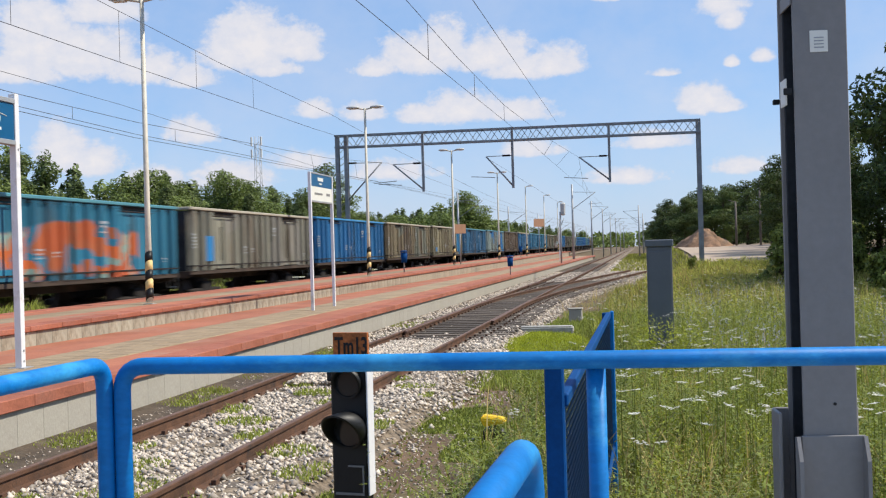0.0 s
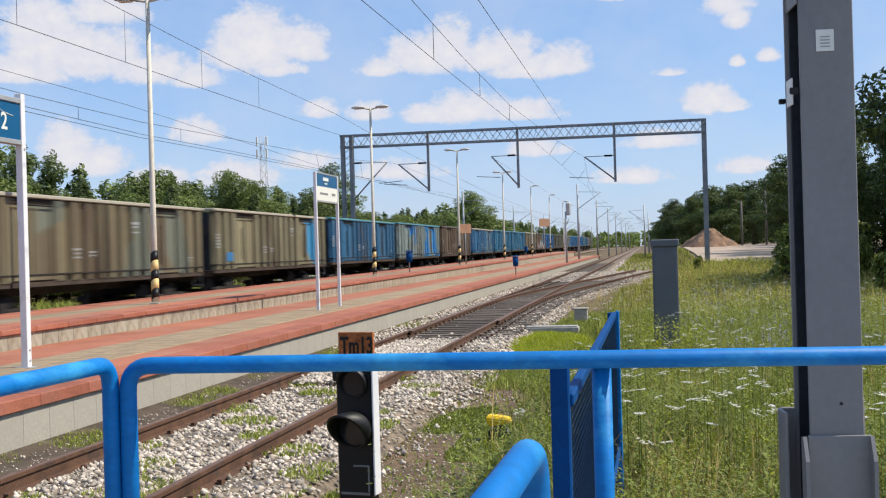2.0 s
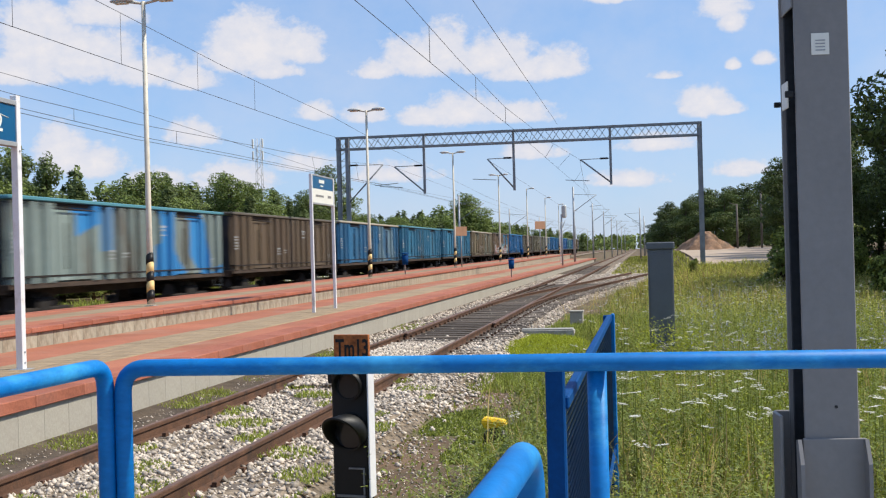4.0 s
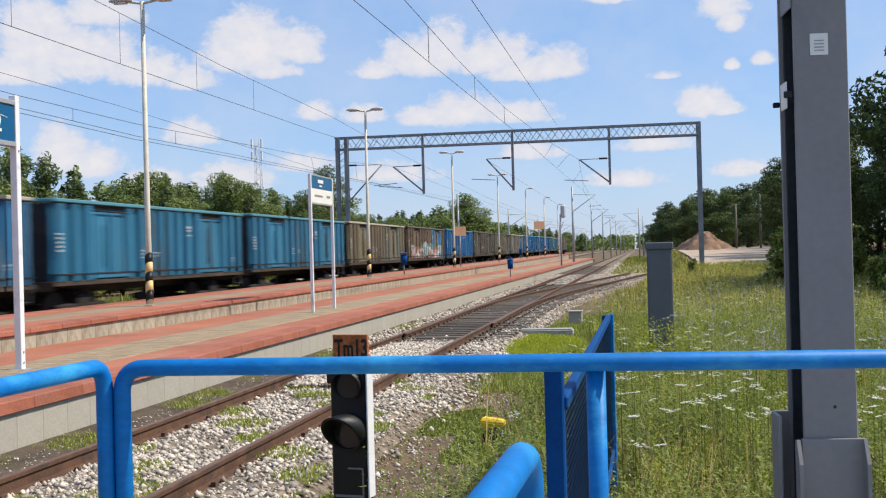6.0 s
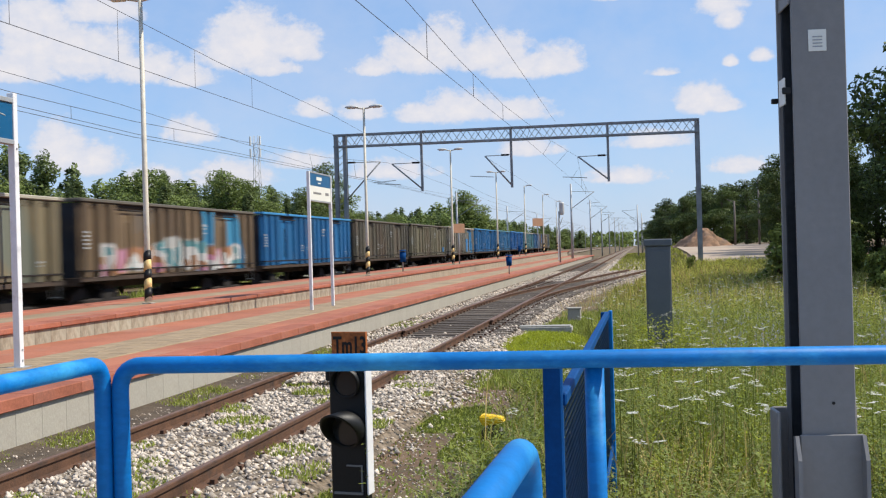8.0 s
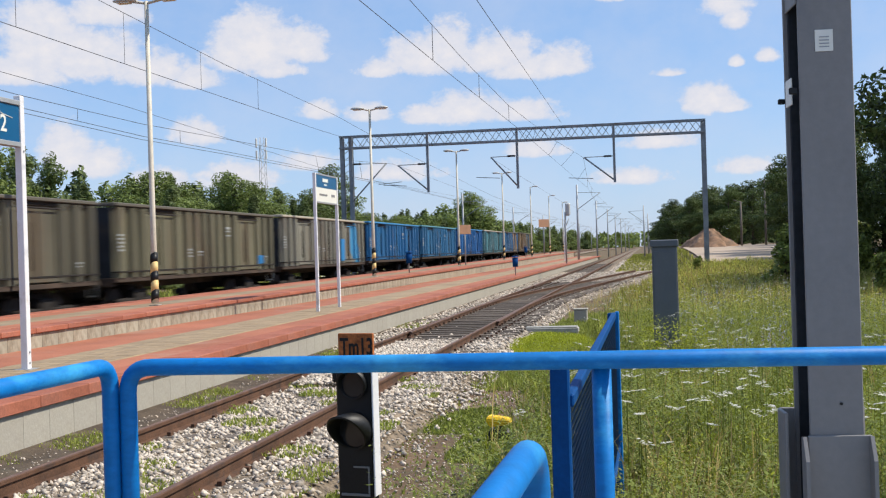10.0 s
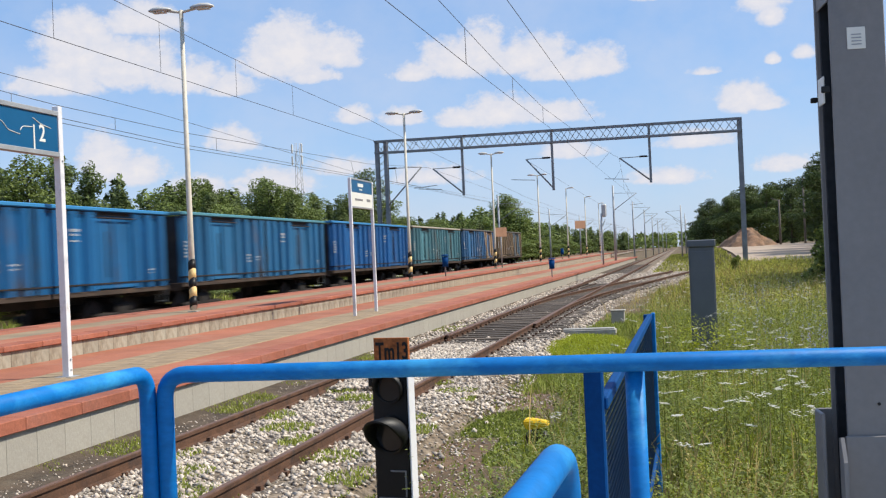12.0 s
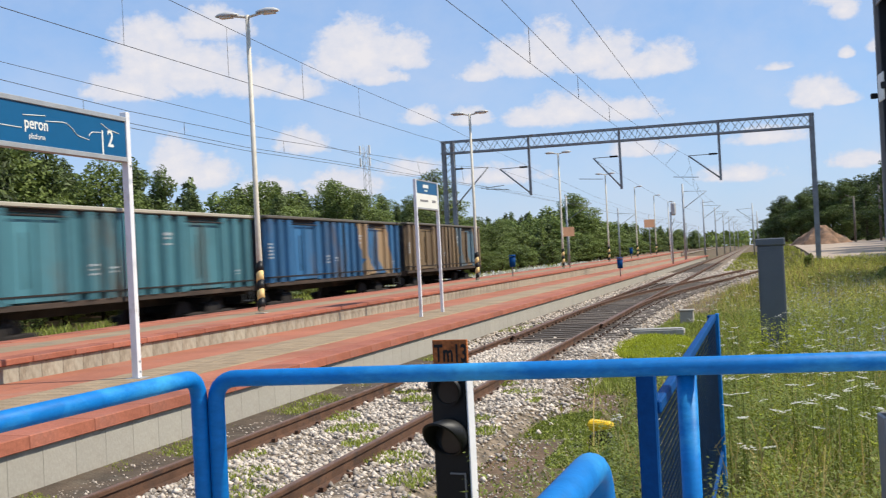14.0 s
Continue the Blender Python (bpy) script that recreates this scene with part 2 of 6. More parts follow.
RUST_PLATE = material("rusty_painted_plate", (0.40, 0.125, 0.035), 0.8, 0.1, 0.4, 16, 70, 0.3, (0.06, 0.032, 0.02), 0.5)
GLASS_DARK = material("dark_signal_lens", (0.02, 0.022, 0.024), 0.12, 0.0, 0.1, 4, 20, 0.0, spec=0.7)
YELLOW_BRIGHT = material("bright_yellow_plastic", (0.80, 0.50, 0.01), 0.5, 0.0, 0.15, 8, 50, 0.05)
CONCRETE = material("grey_concrete", (0.34, 0.33, 0.30), 0.9, 0.0, 0.2, 2, 30, 0.25, (0.22, 0.21, 0.18), 0.4)
OLD_WOOD = material("weathered_pole_wood", (0.15, 0.13, 0.11), 0.9, 0.0, 0.3, 3, 30, 0.3, stretch=(1, 1, 0.3))
BARK = material("bark", (0.085, 0.06, 0.042), 0.95, 0.0, 0.35, 4, 30, 0.6, stretch=(1, 1, 0.3))
WIRE = material("copper_wire_dull", (0.085, 0.085, 0.09), 0.6, 0.3, 0.1, 4, 20, 0.0)
# Near-black: wagon-end grime, plus painted shade for wagon gaps and the mast recess.
GRIME_AND_SHADE = material("dark_grime_and_shade", (0.022, 0.026, 0.032), 0.85, 0.0, 0.35, 1.5, 30, 0.1, (0.05, 0.036, 0.026), 0.3)
# Dirty running gear; also colours the painted shadow band below the wagon rim.
UNDER = material("dirty_running_gear_and_rim_shade", (0.020, 0.016, 0.014), 0.85, 0.1, 0.4, 3, 30, 0.2, (0.05, 0.032, 0.022), 0.4)
WHEEL = material("worn_wheel_steel", (0.07, 0.05, 0.042), 0.6, 0.4, 0.3, 4, 30, 0.1)
GRASS = leaf_material("meadow_grass", (0.175, 0.225, 0.03), 0.85, 0.28)
GRASS_GREEN = leaf_material("short_green_grass", (0.21, 0.26, 0.055), 0.5, 0.3)
GRASS_DRY = leaf_material("dry_grass", (0.40, 0.33, 0.14), 0.4, 0.35)
GRASS_LIME = leaf_material("lime_ground_cover", (0.28, 0.33, 0.03), 0.4, 0.4)
GRASS_PALE = leaf_material("sunlit_meadow_grass", (0.26, 0.29, 0.06), 0.6, 0.3)
BUD = leaf_material("pale_seed_heads", (0.42, 0.42, 0.20), 0.35, 0.3)
WEED = leaf_material("weed_leaves", (0.115, 0.155, 0.040), 0.85, 0.28)
UMBEL = leaf_material("white_umbels", (0.72, 0.72, 0.66), 0.12, 0.2)
BLUEFLOWER = leaf_material("blue_flowers", (0.28, 0.30, 0.50), 0.2, 0.2)
LEAF_PINE = leaf_material("pine_needles", (0.088, 0.128, 0.052), 0.75, 0.3)
LEAF_DEC = leaf_material("broad_leaves", (0.10, 0.145, 0.045), 0.75, 0.3)
LEAF_DARK = leaf_material("dark_leaves", (0.052, 0.082, 0.026), 0.8, 0.25)
LEAF_LIGHT = leaf_material("young_leaves", (0.17, 0.215, 0.065), 0.4, 0.4)
MESH_PAINT = material("mesh_panel_paint", (0.015, 0.055, 0.12), 0.5, 0.0, 0.2, 6, 60, 0.0)
BOARD_TAN = material("tan_board", (0.48, 0.27, 0.16), 0.7, 0.0, 0.12, 3, 30, 0.05)


# ---- mesh helpers ----
def mesh_object(name, bm, mat, parent=None, label="", smooth=False):
    me = bpy.data.meshes.new(name)
    bm.to_mesh(me)
    bm.free()
    for mt in (mat if isinstance(mat, (list, tuple)) else [mat]):
        me.materials.append(mt)
    if smooth:
        for p in me.polygons:
            p.use_smooth = True
    ob = new(name, me)
    ob.parent = parent
    if label:
        ob["label"] = label
    return ob


def part(name, bm, mat, parent, label="", smooth=False):
    return mesh_object(name, bm, mat, parent, label, smooth)


def thing(name, m, label, category, group="", kind=""):
    ob = new(name)
    ob.empty_display_size = 0.2
    ob.matrix_world = m
    return tagged(ob, label, category, group, kind)


def box(bm, x0, x1, y0, y1, z0, z1, bevel=0.0):
    r = bmesh.ops.create_cube(bm, size=1.0, matrix=Matrix.LocRotScale(((x0 + x1) / 2, (y0 + y1) / 2, (z0 + z1) / 2), None, (abs(x1 - x0), abs(y1 - y0), abs(z1 - z0))))
    if bevel:
        es = {e for v in r["verts"] for e in v.link_edges}
        bmesh.ops.bevel(bm, geom=list(es), offset=bevel, segments=1, affect="EDGES")
    return bm


def boxes(*bs, bevel=0.0):
    bm = bmesh.new()
    for b in bs:
        box(bm, *b, bevel=bevel)
    return bm


def tube(bm, pts, r, seg=12, r_end=None):
    """A round bar along a polyline, with mitred corners and closed ends."""
    pts = [Vector(p) for p in pts]
    rings = []
    side = None
    for i, p in enumerate(pts):
        d = (pts[min(i + 1, len(pts) - 1)] - pts[max(i - 1, 0)]).normalized()
        if side is None:
            up = Vector((0, 0, 1)) if abs(d.z) < 0.9 else Vector((0, 1, 0))
            side = d.cross(up).normalized()
        side = (side - d * side.dot(d)).normalized()
        other = d.cross(side)
        rr = r if r_end is None else r + (r_end - r) * i / (len(pts) - 1)
        rings.append([bm.verts.new(p + (side * math.cos(a) + other * math.sin(a)) * rr) for a in [2 * math.pi * k / seg for k in range(seg)]])
    for a, b in zip(rings, rings[1:]):
        for k in range(seg):
            bm.faces.new((a[k], a[(k + 1) % seg], b[(k + 1) % seg], b[k])).smooth = True
    bm.faces.new(list(reversed(rings[0])))
    bm.faces.new(rings[-1])
    return bm


def bar(p, q, r, seg=8, r_end=None):
    return tube(bmesh.new(), [p, q], r, seg, r_end)


def bend(points, radius, steps=6):
    """A polyline with its corners rounded."""
    pts = [Vector(p) for p in points]
    out = [pts[0]]
    for a, b, c in zip(pts, pts[1:], pts[2:]):
        u, v = (a - b).normalized(), (c - b).normalized()
        p0, p1 = b + u * radius, b + v * radius
        for i in range(steps + 1):
            t = i / steps
            out.append((p0 * (1 - t) + b * t) * (1 - t) + (b * (1 - t) + p1 * t) * t)
    out.append(pts[-1])
    return out


def profile(bm, pts, y0, y1):
    """A closed outline in x, z drawn out along y."""
    a = [bm.verts.new((x, y0, z)) for x, z in pts]
    b = [bm.verts.new((x, y1, z)) for x, z in pts]
    k = len(pts)
    for i in range(k):
        bm.faces.new((a[i], a[(i + 1) % k], b[(i + 1) % k], b[i]))
    bm.faces.new(a[::-1])
    bm.faces.new(b)
    bmesh.ops.recalc_face_normals(bm, faces=bm.faces[:])
    return bm


def soup(name, verts, faces, mat, kind="stuff", parent=None):
    """One mesh out of arrays: vertices (n, 3) and faces (m, 3 or 4)."""
    verts, faces = np.asarray(verts, dtype=np.float32), np.asarray(faces, dtype=np.int32)
    me = bpy.data.meshes.new(name)
    me.vertices.add(len(verts))
    me.vertices.foreach_set("co", verts.ravel())
    k = faces.shape[1]
    me.loops.add(faces.size)
    me.loops.foreach_set("vertex_index", faces.ravel())
    me.polygons.add(len(faces))
    me.polygons.foreach_set("loop_start", np.arange(0, faces.size, k, dtype=np.int32))
    me.update(calc_edges=True)
    me.materials.append(mat)
    ob = new(name, me)
    ob.parent = parent
    if kind:
        ob["kind"] = kind
    return ob


# ---- the lie of the land ----
GROUND = -0.30


def rise(y):
    """The line climbs gently away from the crossing."""
    return 0.003 * min(max(y - 15, 0), 300)


def level(y):
    """The near track and the lower platform lie almost flat."""
    return 0.0005 * min(max(y - 15, 0), 300)


SPANS = [(-12, 15), (15, 60), (60, 160)]
FAR_SPANS = SPANS + [(160, 315), (315, 900)]


def sloped(bm, pts, spans=SPANS, lie=rise):
    for a, b in spans:
        before = set(bm.verts)
        profile(bm, pts, a, b)
        for v in bm.verts:
            if v not in before:
                v.co.z += lie(v.co.y)
    return bm


def land(x, y):
    """Height of the ground: the meadow climbs to an open yard beside the line."""
    x, y = np.asarray(x, dtype=float), np.asarray(y, dtype=float)
    climb = np.clip(y - 15, 0, 300)
    far_side = np.clip((-9.0 - x) / 3.0, 0, 1)
    z = GROUND + (0.0005 + 0.0025 * far_side) * climb
    up = 0.0025 * climb + np.interp(y, [30, 67, 85, 110, 160, 315], [0.0, 0.55, 1.05, 1.35, 1.3, 0.6])
    s = np.clip((x - 0.4 - np.clip(y - 60, 0, 60) * 0.01) / 1.8, 0, 1)
    return z + up * s * s * (3 - 2 * s)


def ground_sheet():
    xs = [-2500, -400, -120, -60, -30, -16, -8, -4, -2, -1, 0, 1, 2, 3, 4, 5, 6, 8, 12, 20, 30, 60, 120, 400, 2500]
    ys = [-1500, -200, -40, -12, 0, 8, 15, 22, 30, 38, 46, 54, 60, 67, 76, 85, 97, 110, 130, 160, 230, 315, 700, 1500, 2800]
    bm = bmesh.new()
    grid = [[bm.verts.new((x, y, float(land(x, y)))) for x in xs] for y in ys]
    for j in range(len(ys) - 1):
        for i in range(len(xs) - 1):
            bm.faces.new((grid[j][i], grid[j][i + 1], grid[j + 1][i + 1], grid[j + 1][i])).smooth = True
    tagged(mesh_object("ground", bm, SOIL), "rough grassy ground beside the railway line", "ground", kind="structure")


ground_sheet()
AXIS, TRAIN_AXIS = -4.95, -15.65
HALF = 0.7525


def bed(name, axis, w, label, lie):
    bm = bmesh.new()
    sloped(bm, [(axis - w - 0.35, GROUND - 0.05), (axis - w, -0.15), (axis + w, -0.15), (axis + w + 0.35, GROUND - 0.05)], FAR_SPANS, lie)
    tagged(mesh_object(name, bm, BALLAST_BED), label, "ballast", kind="structure")


bed("ballast_bed_near", AXIS + 0.12, 1.33, "dusty grey ballast bed under the near track", level)
bed("ballast_bed_far", TRAIN_AXIS, 1.7, "dark ballast bed under the freight track", rise)


def switch_bed():
    bm = bmesh.new()
    rows = []
    for y in range(18, 83, 4):
        d = diverge(y)
        rows.append([bm.verts.new((x, y, z + level(y))) for x, z in ((AXIS, -0.146), (AXIS + d + 1.5, -0.146), (AXIS + d + 1.9, GROUND - 0.03))])
    for a, b in zip(rows, rows[1:]):
        for i in range(2):
            bm.faces.new((a[i], a[i + 1], b[i + 1], b[i]))
    tagged(mesh_object("ballast_bed_siding", bm, BALLAST_BED), "pale ballast bed under the diverging siding", "ballast", kind="structure")


def diverge(y):
    """Sideways offset of the siding's axis from the main track."""
    if y < 33:
        return 0.0
    return 0.0037 * (y - 33) ** 2 if y < 48 else 0.8325 + 0.111 * (y - 48)


switch_bed()


def verge():
    """The strip of soil banked against the platform wall."""
    bm = bmesh.new()
    sloped(bm, [(EDGE - 0.02, GROUND), (EDGE - 0.02, -0.085), (EDGE + 0.25, -0.115), (AXIS - HALF - 0.085, -0.105), (AXIS - HALF - 0.085, GROUND)], lie=level)
    tagged(mesh_object("verge", bm, VERGE_SOIL), "strip of dark soil against the platform wall", "ground", kind="structure")


def rail_mesh(line):
    """A flat-bottomed rail along points (x, y, z of the head's top)."""
    side = [(-0.075, -0.16), (-0.07, -0.145), (-0.015, -0.125), (-0.012, -0.045), (-0.034, -0.036), (-0.034, -0.006), (-0.024, 0.0),
            (0.024, 0.0), (0.034, -0.006), (0.034, -0.036), (0.012, -0.045), (0.015, -0.125), (0.07, -0.145), (0.075, -0.16)]
    bm = bmesh.new()
    rings = [[bm.verts.new((x + a, y, z + b)) for a, b in side] for x, y, z in line]
    k = len(side)
    for p, q in zip(rings, rings[1:]):
        for i in range(k):
            f = bm.faces.new((p[i], q[i], q[(i + 1) % k], p[(i + 1) % k]))
            f.material_index = 1 if i == 6 else 0
    bm.faces.new(rings[0])
    bm.faces.new(rings[-1][::-1])
    return bm


def line_along(f, y0, y1, step, lie=level):
    ys = sorted({y0, y1, 15.0, *np.arange(y0, y1, step).tolist()} if y0 < 15 < y1 else {y0, y1, *np.arange(y0, y1, step).tolist()})
    return [(f(y), y, lie(y)) for y in ys]


def rails():
    for s in (-1, 1):
        for axis, name in ((AXIS, "rusty brown rail of the near track"), (TRAIN_AXIS, "rail of the freight track")):
            ob = mesh_object("rail", rail_mesh(line_along(lambda y: axis + s * HALF, -12.0, 800.0, 45.0, level if axis == AXIS else rise)), [RAIL_RUST, RAIL_TOP])
            tagged(ob, name, "rail", "running rails", "structure")
    ob = mesh_object("rail", rail_mesh(line_along(lambda y: AXIS - HALF + diverge(y) + 0.085 * max(0.0, 1 - max(y - 26, 0) / 16), 24.0, 80.0, 2.0)), [RAIL_RUST, RAIL_TOP])
    tagged(ob, "rusty curved switch rail of the siding", "rail", "running rails", "structure")
    ob = mesh_object("rail", rail_mesh(line_along(lambda y: AXIS + HALF + diverge(y) + 0.07 * max(0.0, 1 - max(y - 28, 0) / 10), 27.0, 80.0, 2.0)), [RAIL_RUST, RAIL_TOP])
    tagged(ob, "rusty outer rail of the siding", "rail", "running rails", "structure")
    # check rails at the crossing nose
    ob = mesh_object("check_rail", rail_mesh(line_along(lambda y: AXIS - HALF + 0.07, 52.0, 58.0, 2.0)), [RAIL_RUST, RAIL_TOP])
    tagged(ob, "short rusty check rail beside the running rail", "rail", "running rails", "structure")


rails()


def sleepers():
    bm = boxes((-1.25, 1.25, -0.12, 0.12, -0.30, -0.155), bevel=0.015)
    me = mesh_object("sleeper", bm, SLEEPER)
    tagged(me, "dark weathered timber sleeper half sunk in ballast", "sleeper", "sleepers", "structure")
    me.location = (AXIS, -6, 0.03)
    plate = boxes((-0.14, 0.14, -0.08, 0.08, -0.152, -0.128), (-0.12, -0.08, -0.04, 0.04, -0.14, -0.085), (0.08, 0.12, -0.04, 0.04, -0.14, -0.085))
    chair = mesh_object("rail_chair", plate, RAIL_RUST, me, "rusty rail fastening")
    chair.location = (-HALF, 0, -0.03)
    other = new("rail_chair", chair.data)
    other.parent, other.location = me, (HALF, 0, -0.03)
    y = -5.4
    rnd = random.Random(3)
    while y < 120:
        c = copy_thing(me, pose(AXIS + rnd.uniform(-0.02, 0.02) + (diverge(y) * 0.5 + 0.12 if 23 < y < 60 else 0), y, (0.035 if y > 19 else 0.016) + level(y) - rnd.uniform(0, 0.014)))
        if 23 < y < 60:
            c.scale = (1.0 + diverge(y) * 0.38 + 0.16, 1, 1)
            c.location.z += 0.02
        y += 0.62
    y = 60.0
    while y < 79:
        copy_thing(me, pose(AXIS + diverge(y), y, 0.035 + level(y)))
        y += 0.62


# ---- platform ----
LOW, HIGH = 0.38, 0.68
EDGE, STEP, BACK = -6.62, -10.01, -12.84
verge()


def platform():
    bm = bmesh.new()
    sloped(bm, [(STEP - 0.2, GROUND), (EDGE - 0.10, GROUND), (EDGE - 0.10, LOW - 0.065), (STEP - 0.2, LOW - 0.065)], lie=level)
    tagged(mesh_object("platform_low_core", bm, JOINT), "concrete fill under the lower platform", "platform", kind="structure")
    bm = bmesh.new()
    sloped(bm, [(BACK, GROUND), (STEP - 0.08, GROUND), (STEP - 0.08, HIGH - 0.065), (BACK, HIGH - 0.065)])
    tagged(mesh_object("platform_high_core", bm, JOINT), "concrete fill under the raised platform", "platform", kind="structure")


platform()


def strips():
    """Paved bands, each a slab with its own edge; the single slabs come last in the file."""
    for name, x0, x1, z, mt, lab in (
            ("paving_red_inner", STEP + 0.002, -8.77, LOW, RED_PAVER, "red paved strip along the foot of the platform step"),
            ("paving_tan", -8.768, -7.61, LOW, TAN_PAVER, "worn grey-tan paved middle of the platform"),
            ("paving_red_outer", -7.608, EDGE - 0.42, LOW, RED_PAVER, "red paved strip near the platform edge"),
            ("paving_red_step", STEP - 0.40, STEP - 1.05, HIGH, RED_PAVER, "red paved strip on the raised platform"),
            ("paving_tan_high", STEP - 1.052, STEP - 1.85, HIGH, TAN_PAVER, "grey-tan paved strip on the raised platform"),
            ("paving_red_back", STEP - 1.852, BACK + 0.4, HIGH, RED_PAVER, "red paved back strip of the raised platform")):
        bm = bmesh.new()
        a, b = min(x0, x1), max(x0, x1)
        sloped(bm, [(a, z - 0.07), (b, z - 0.07), (b, z), (a, z)], lie=level if z == LOW else rise)
        tagged(mesh_object(name, bm, mt), lab, "paving", kind="structure")


strips()


def guide_line():
    """A pale line of narrow setts along the worn strip."""
    bm = bmesh.new()
    sloped(bm, [(-7.635, LOW - 0.02), (-7.575, LOW - 0.02), (-7.575, LOW + 0.005), (-7.635, LOW + 0.005)], lie=level)
    tagged(mesh_object("paving_line", bm, LINE_PALE), "pale yellowish line of setts along the platform", "paving", kind="structure")


guide_line()


def rows_of(name, parent, mesh_bm, mat, y0, y1, step, x, z):
    first = None
    y = y0
    k = 0
    while y < y1 and k < 300:
        if first is None:
            first = mesh_object(name, mesh_bm, mat, parent)
            ob = first
        else:
            ob = new(name, first.data)
            ob.parent = parent
        ob.location = (x, y, z + (level(y) if z == LOW else rise(y)))
        y += step
        k += 1
    return y


def edges():
    own = tagged(new("platform_edge"), "red concrete edge slabs of the lower platform", "platform edge", kind="structure")
    rows_of("edge_slab", own, boxes((-0.42, 0.05, -0.497, 0.497, -0.11, 0.012), bevel=0.008), EDGE_RED, -5, 160, 1.0, EDGE, LOW)
    own = tagged(new("platform_wall"), "pale concrete retaining wall of the lower platform", "wall", kind="structure")
    rows_of("wall_slab", own, boxes((-0.12, 0.0, -0.2485, 0.2485, -0.68, -0.114), bevel=0.003), WALL_CON, 2, 151, 0.5, EDGE, LOW)
    own = tagged(new("step_edge"), "red concrete edge slabs of the raised platform", "platform edge", kind="structure")
    rows_of("edge_slab", own, boxes((-0.40, 0.05, -0.494, 0.494, -0.075, 0.012), bevel=0.012), EDGE_RED, 4, 160, 1.0, STEP, HIGH)
    own = tagged(new("step_wall"), "stained concrete blocks of the platform step", "wall", kind="structure")
    rows_of("wall_block", own, boxes((-0.10, 0.0, -0.246, 0.246, -0.66, -0.078), bevel=0.008), STEP_CON, 6, 156, 0.5, STEP, HIGH)
    own = tagged(new("platform_back_edge"), "red concrete edge slabs beside the freight track", "platform edge", kind="structure")
    rows_of("edge_slab", own, boxes((-0.05, 0.40, -0.494, 0.494, -0.10, 0.01), bevel=0.012), EDGE_RED, 4, 160, 1.0, BACK, HIGH)


# ---- freight train ----
PITCH, N_WAGON = 14.04, 23
NOSE = 32.9        # y of the gap behind wagon 0 at the start


def wagon_paint(name, base, dirt=(0.10, 0.07, 0.045), dirty=0.35, patch=None, patch_amount=0.4, tag_colours=None, tag_box=None):
    """Sun-bleached wagon paint with vertical streaks, rust towards worn spots, and painted lettering areas where the wagon has them."""
    mt = material(name, base, 0.55, 0.0, 0.22, 1.3, 30, 0.08, dirt, dirty, per_object=0.16, stretch=(1, 1, 0.18))
    n, links = mt.node_tree.nodes, mt.node_tree.links
    b = n["Principled BSDF"]
    co = n.new("ShaderNodeTexCoord")

    def blend(colour_socket, factor):
        mx = n.new("ShaderNodeMix")
        mx.data_type = "RGBA"
        src = b.inputs["Base Color"].links[0].from_socket
        links.new(src, mx.inputs["A"])
        if isinstance(colour_socket, tuple):
            mx.inputs["B"].default_value = (*colour_socket, 1)
        else:
            links.new(colour_socket, mx.inputs["B"])
        links.new(factor, mx.inputs["Factor"])
        links.new(mx.outputs["Result"], b.inputs["Base Color"])

    def step(v, a, c):
        r = n.new("ShaderNodeMapRange")
        r.inputs["From Min"].default_value, r.inputs["From Max"].default_value = a, c
        links.new(v, r.inputs["Value"])
        return r.outputs[0]

    def mul(a, c):
        k = n.new("ShaderNodeMath")
        k.operation = "MULTIPLY"
        links.new(a, k.inputs[0])
        links.new(c, k.inputs[1])
        return k.outputs[0]
    if patch:
        t = n.new("ShaderNodeTexVoronoi")
        t.inputs["Scale"].default_value = 1.0
        mp = n.new("ShaderNodeMapping")
        mp.inputs["Scale"].default_value = (0.01, 0.9, 0.55)
        links.new(co.outputs["Object"], mp.inputs[0])
        links.new(mp.outputs[0], t.inputs["Vector"])
        sp = n.new("ShaderNodeSeparateColor")
        links.new(t.outputs["Color"], sp.inputs[0])
        blend(patch, step(sp.outputs[0], 1 - patch_amount, 1.02 - patch_amount))
    if tag_colours:
        mp = n.new("ShaderNodeMapping")
        mp.inputs["Scale"].default_value = (0.01, 0.55, 0.6)
        links.new(co.outputs["Object"], mp.inputs[0])
        warp = n.new("ShaderNodeTexNoise")
        warp.inputs["Scale"].default_value = 1.0
        links.new(mp.outputs[0], warp.inputs["Vector"])
        ramp = n.new("ShaderNodeValToRGB")
        ramp.color_ramp.interpolation = "CONSTANT"
        while len(ramp.color_ramp.elements) < len(tag_colours):
            ramp.color_ramp.elements.new(0.5)
        for i, c in enumerate(tag_colours):
            ramp.color_ramp.elements[i].position = 0.30 + 0.40 * i / len(tag_colours) if i else 0.0
            ramp.color_ramp.elements[i].color = (*c, 1)
        links.new(warp.outputs[0], ramp.inputs[0])
        sx = n.new("ShaderNodeSeparateXYZ")
        links.new(co.outputs["Object"], sx.inputs[0])
        y0, y1, z0, z1 = tag_box
        edge = n.new("ShaderNodeMath")
        edge.operation = "MULTIPLY_ADD"
        links.new(warp.outputs[0], edge.inputs[0])
        edge.inputs[1].default_value = 1.2
        links.new(sx.outputs[2], edge.inputs[2])
        inside = mul(mul(step(sx.outputs[1], y0, y0 + 0.2), step(sx.outputs[1], y1, y1 - 0.2)), mul(step(edge.outputs[0], z0 + 0.6, z0 + 0.7), step(edge.outputs[0], z1 + 0.6, z1 + 0.5)))
        blend(ramp.outputs[0], inside)
    return mt


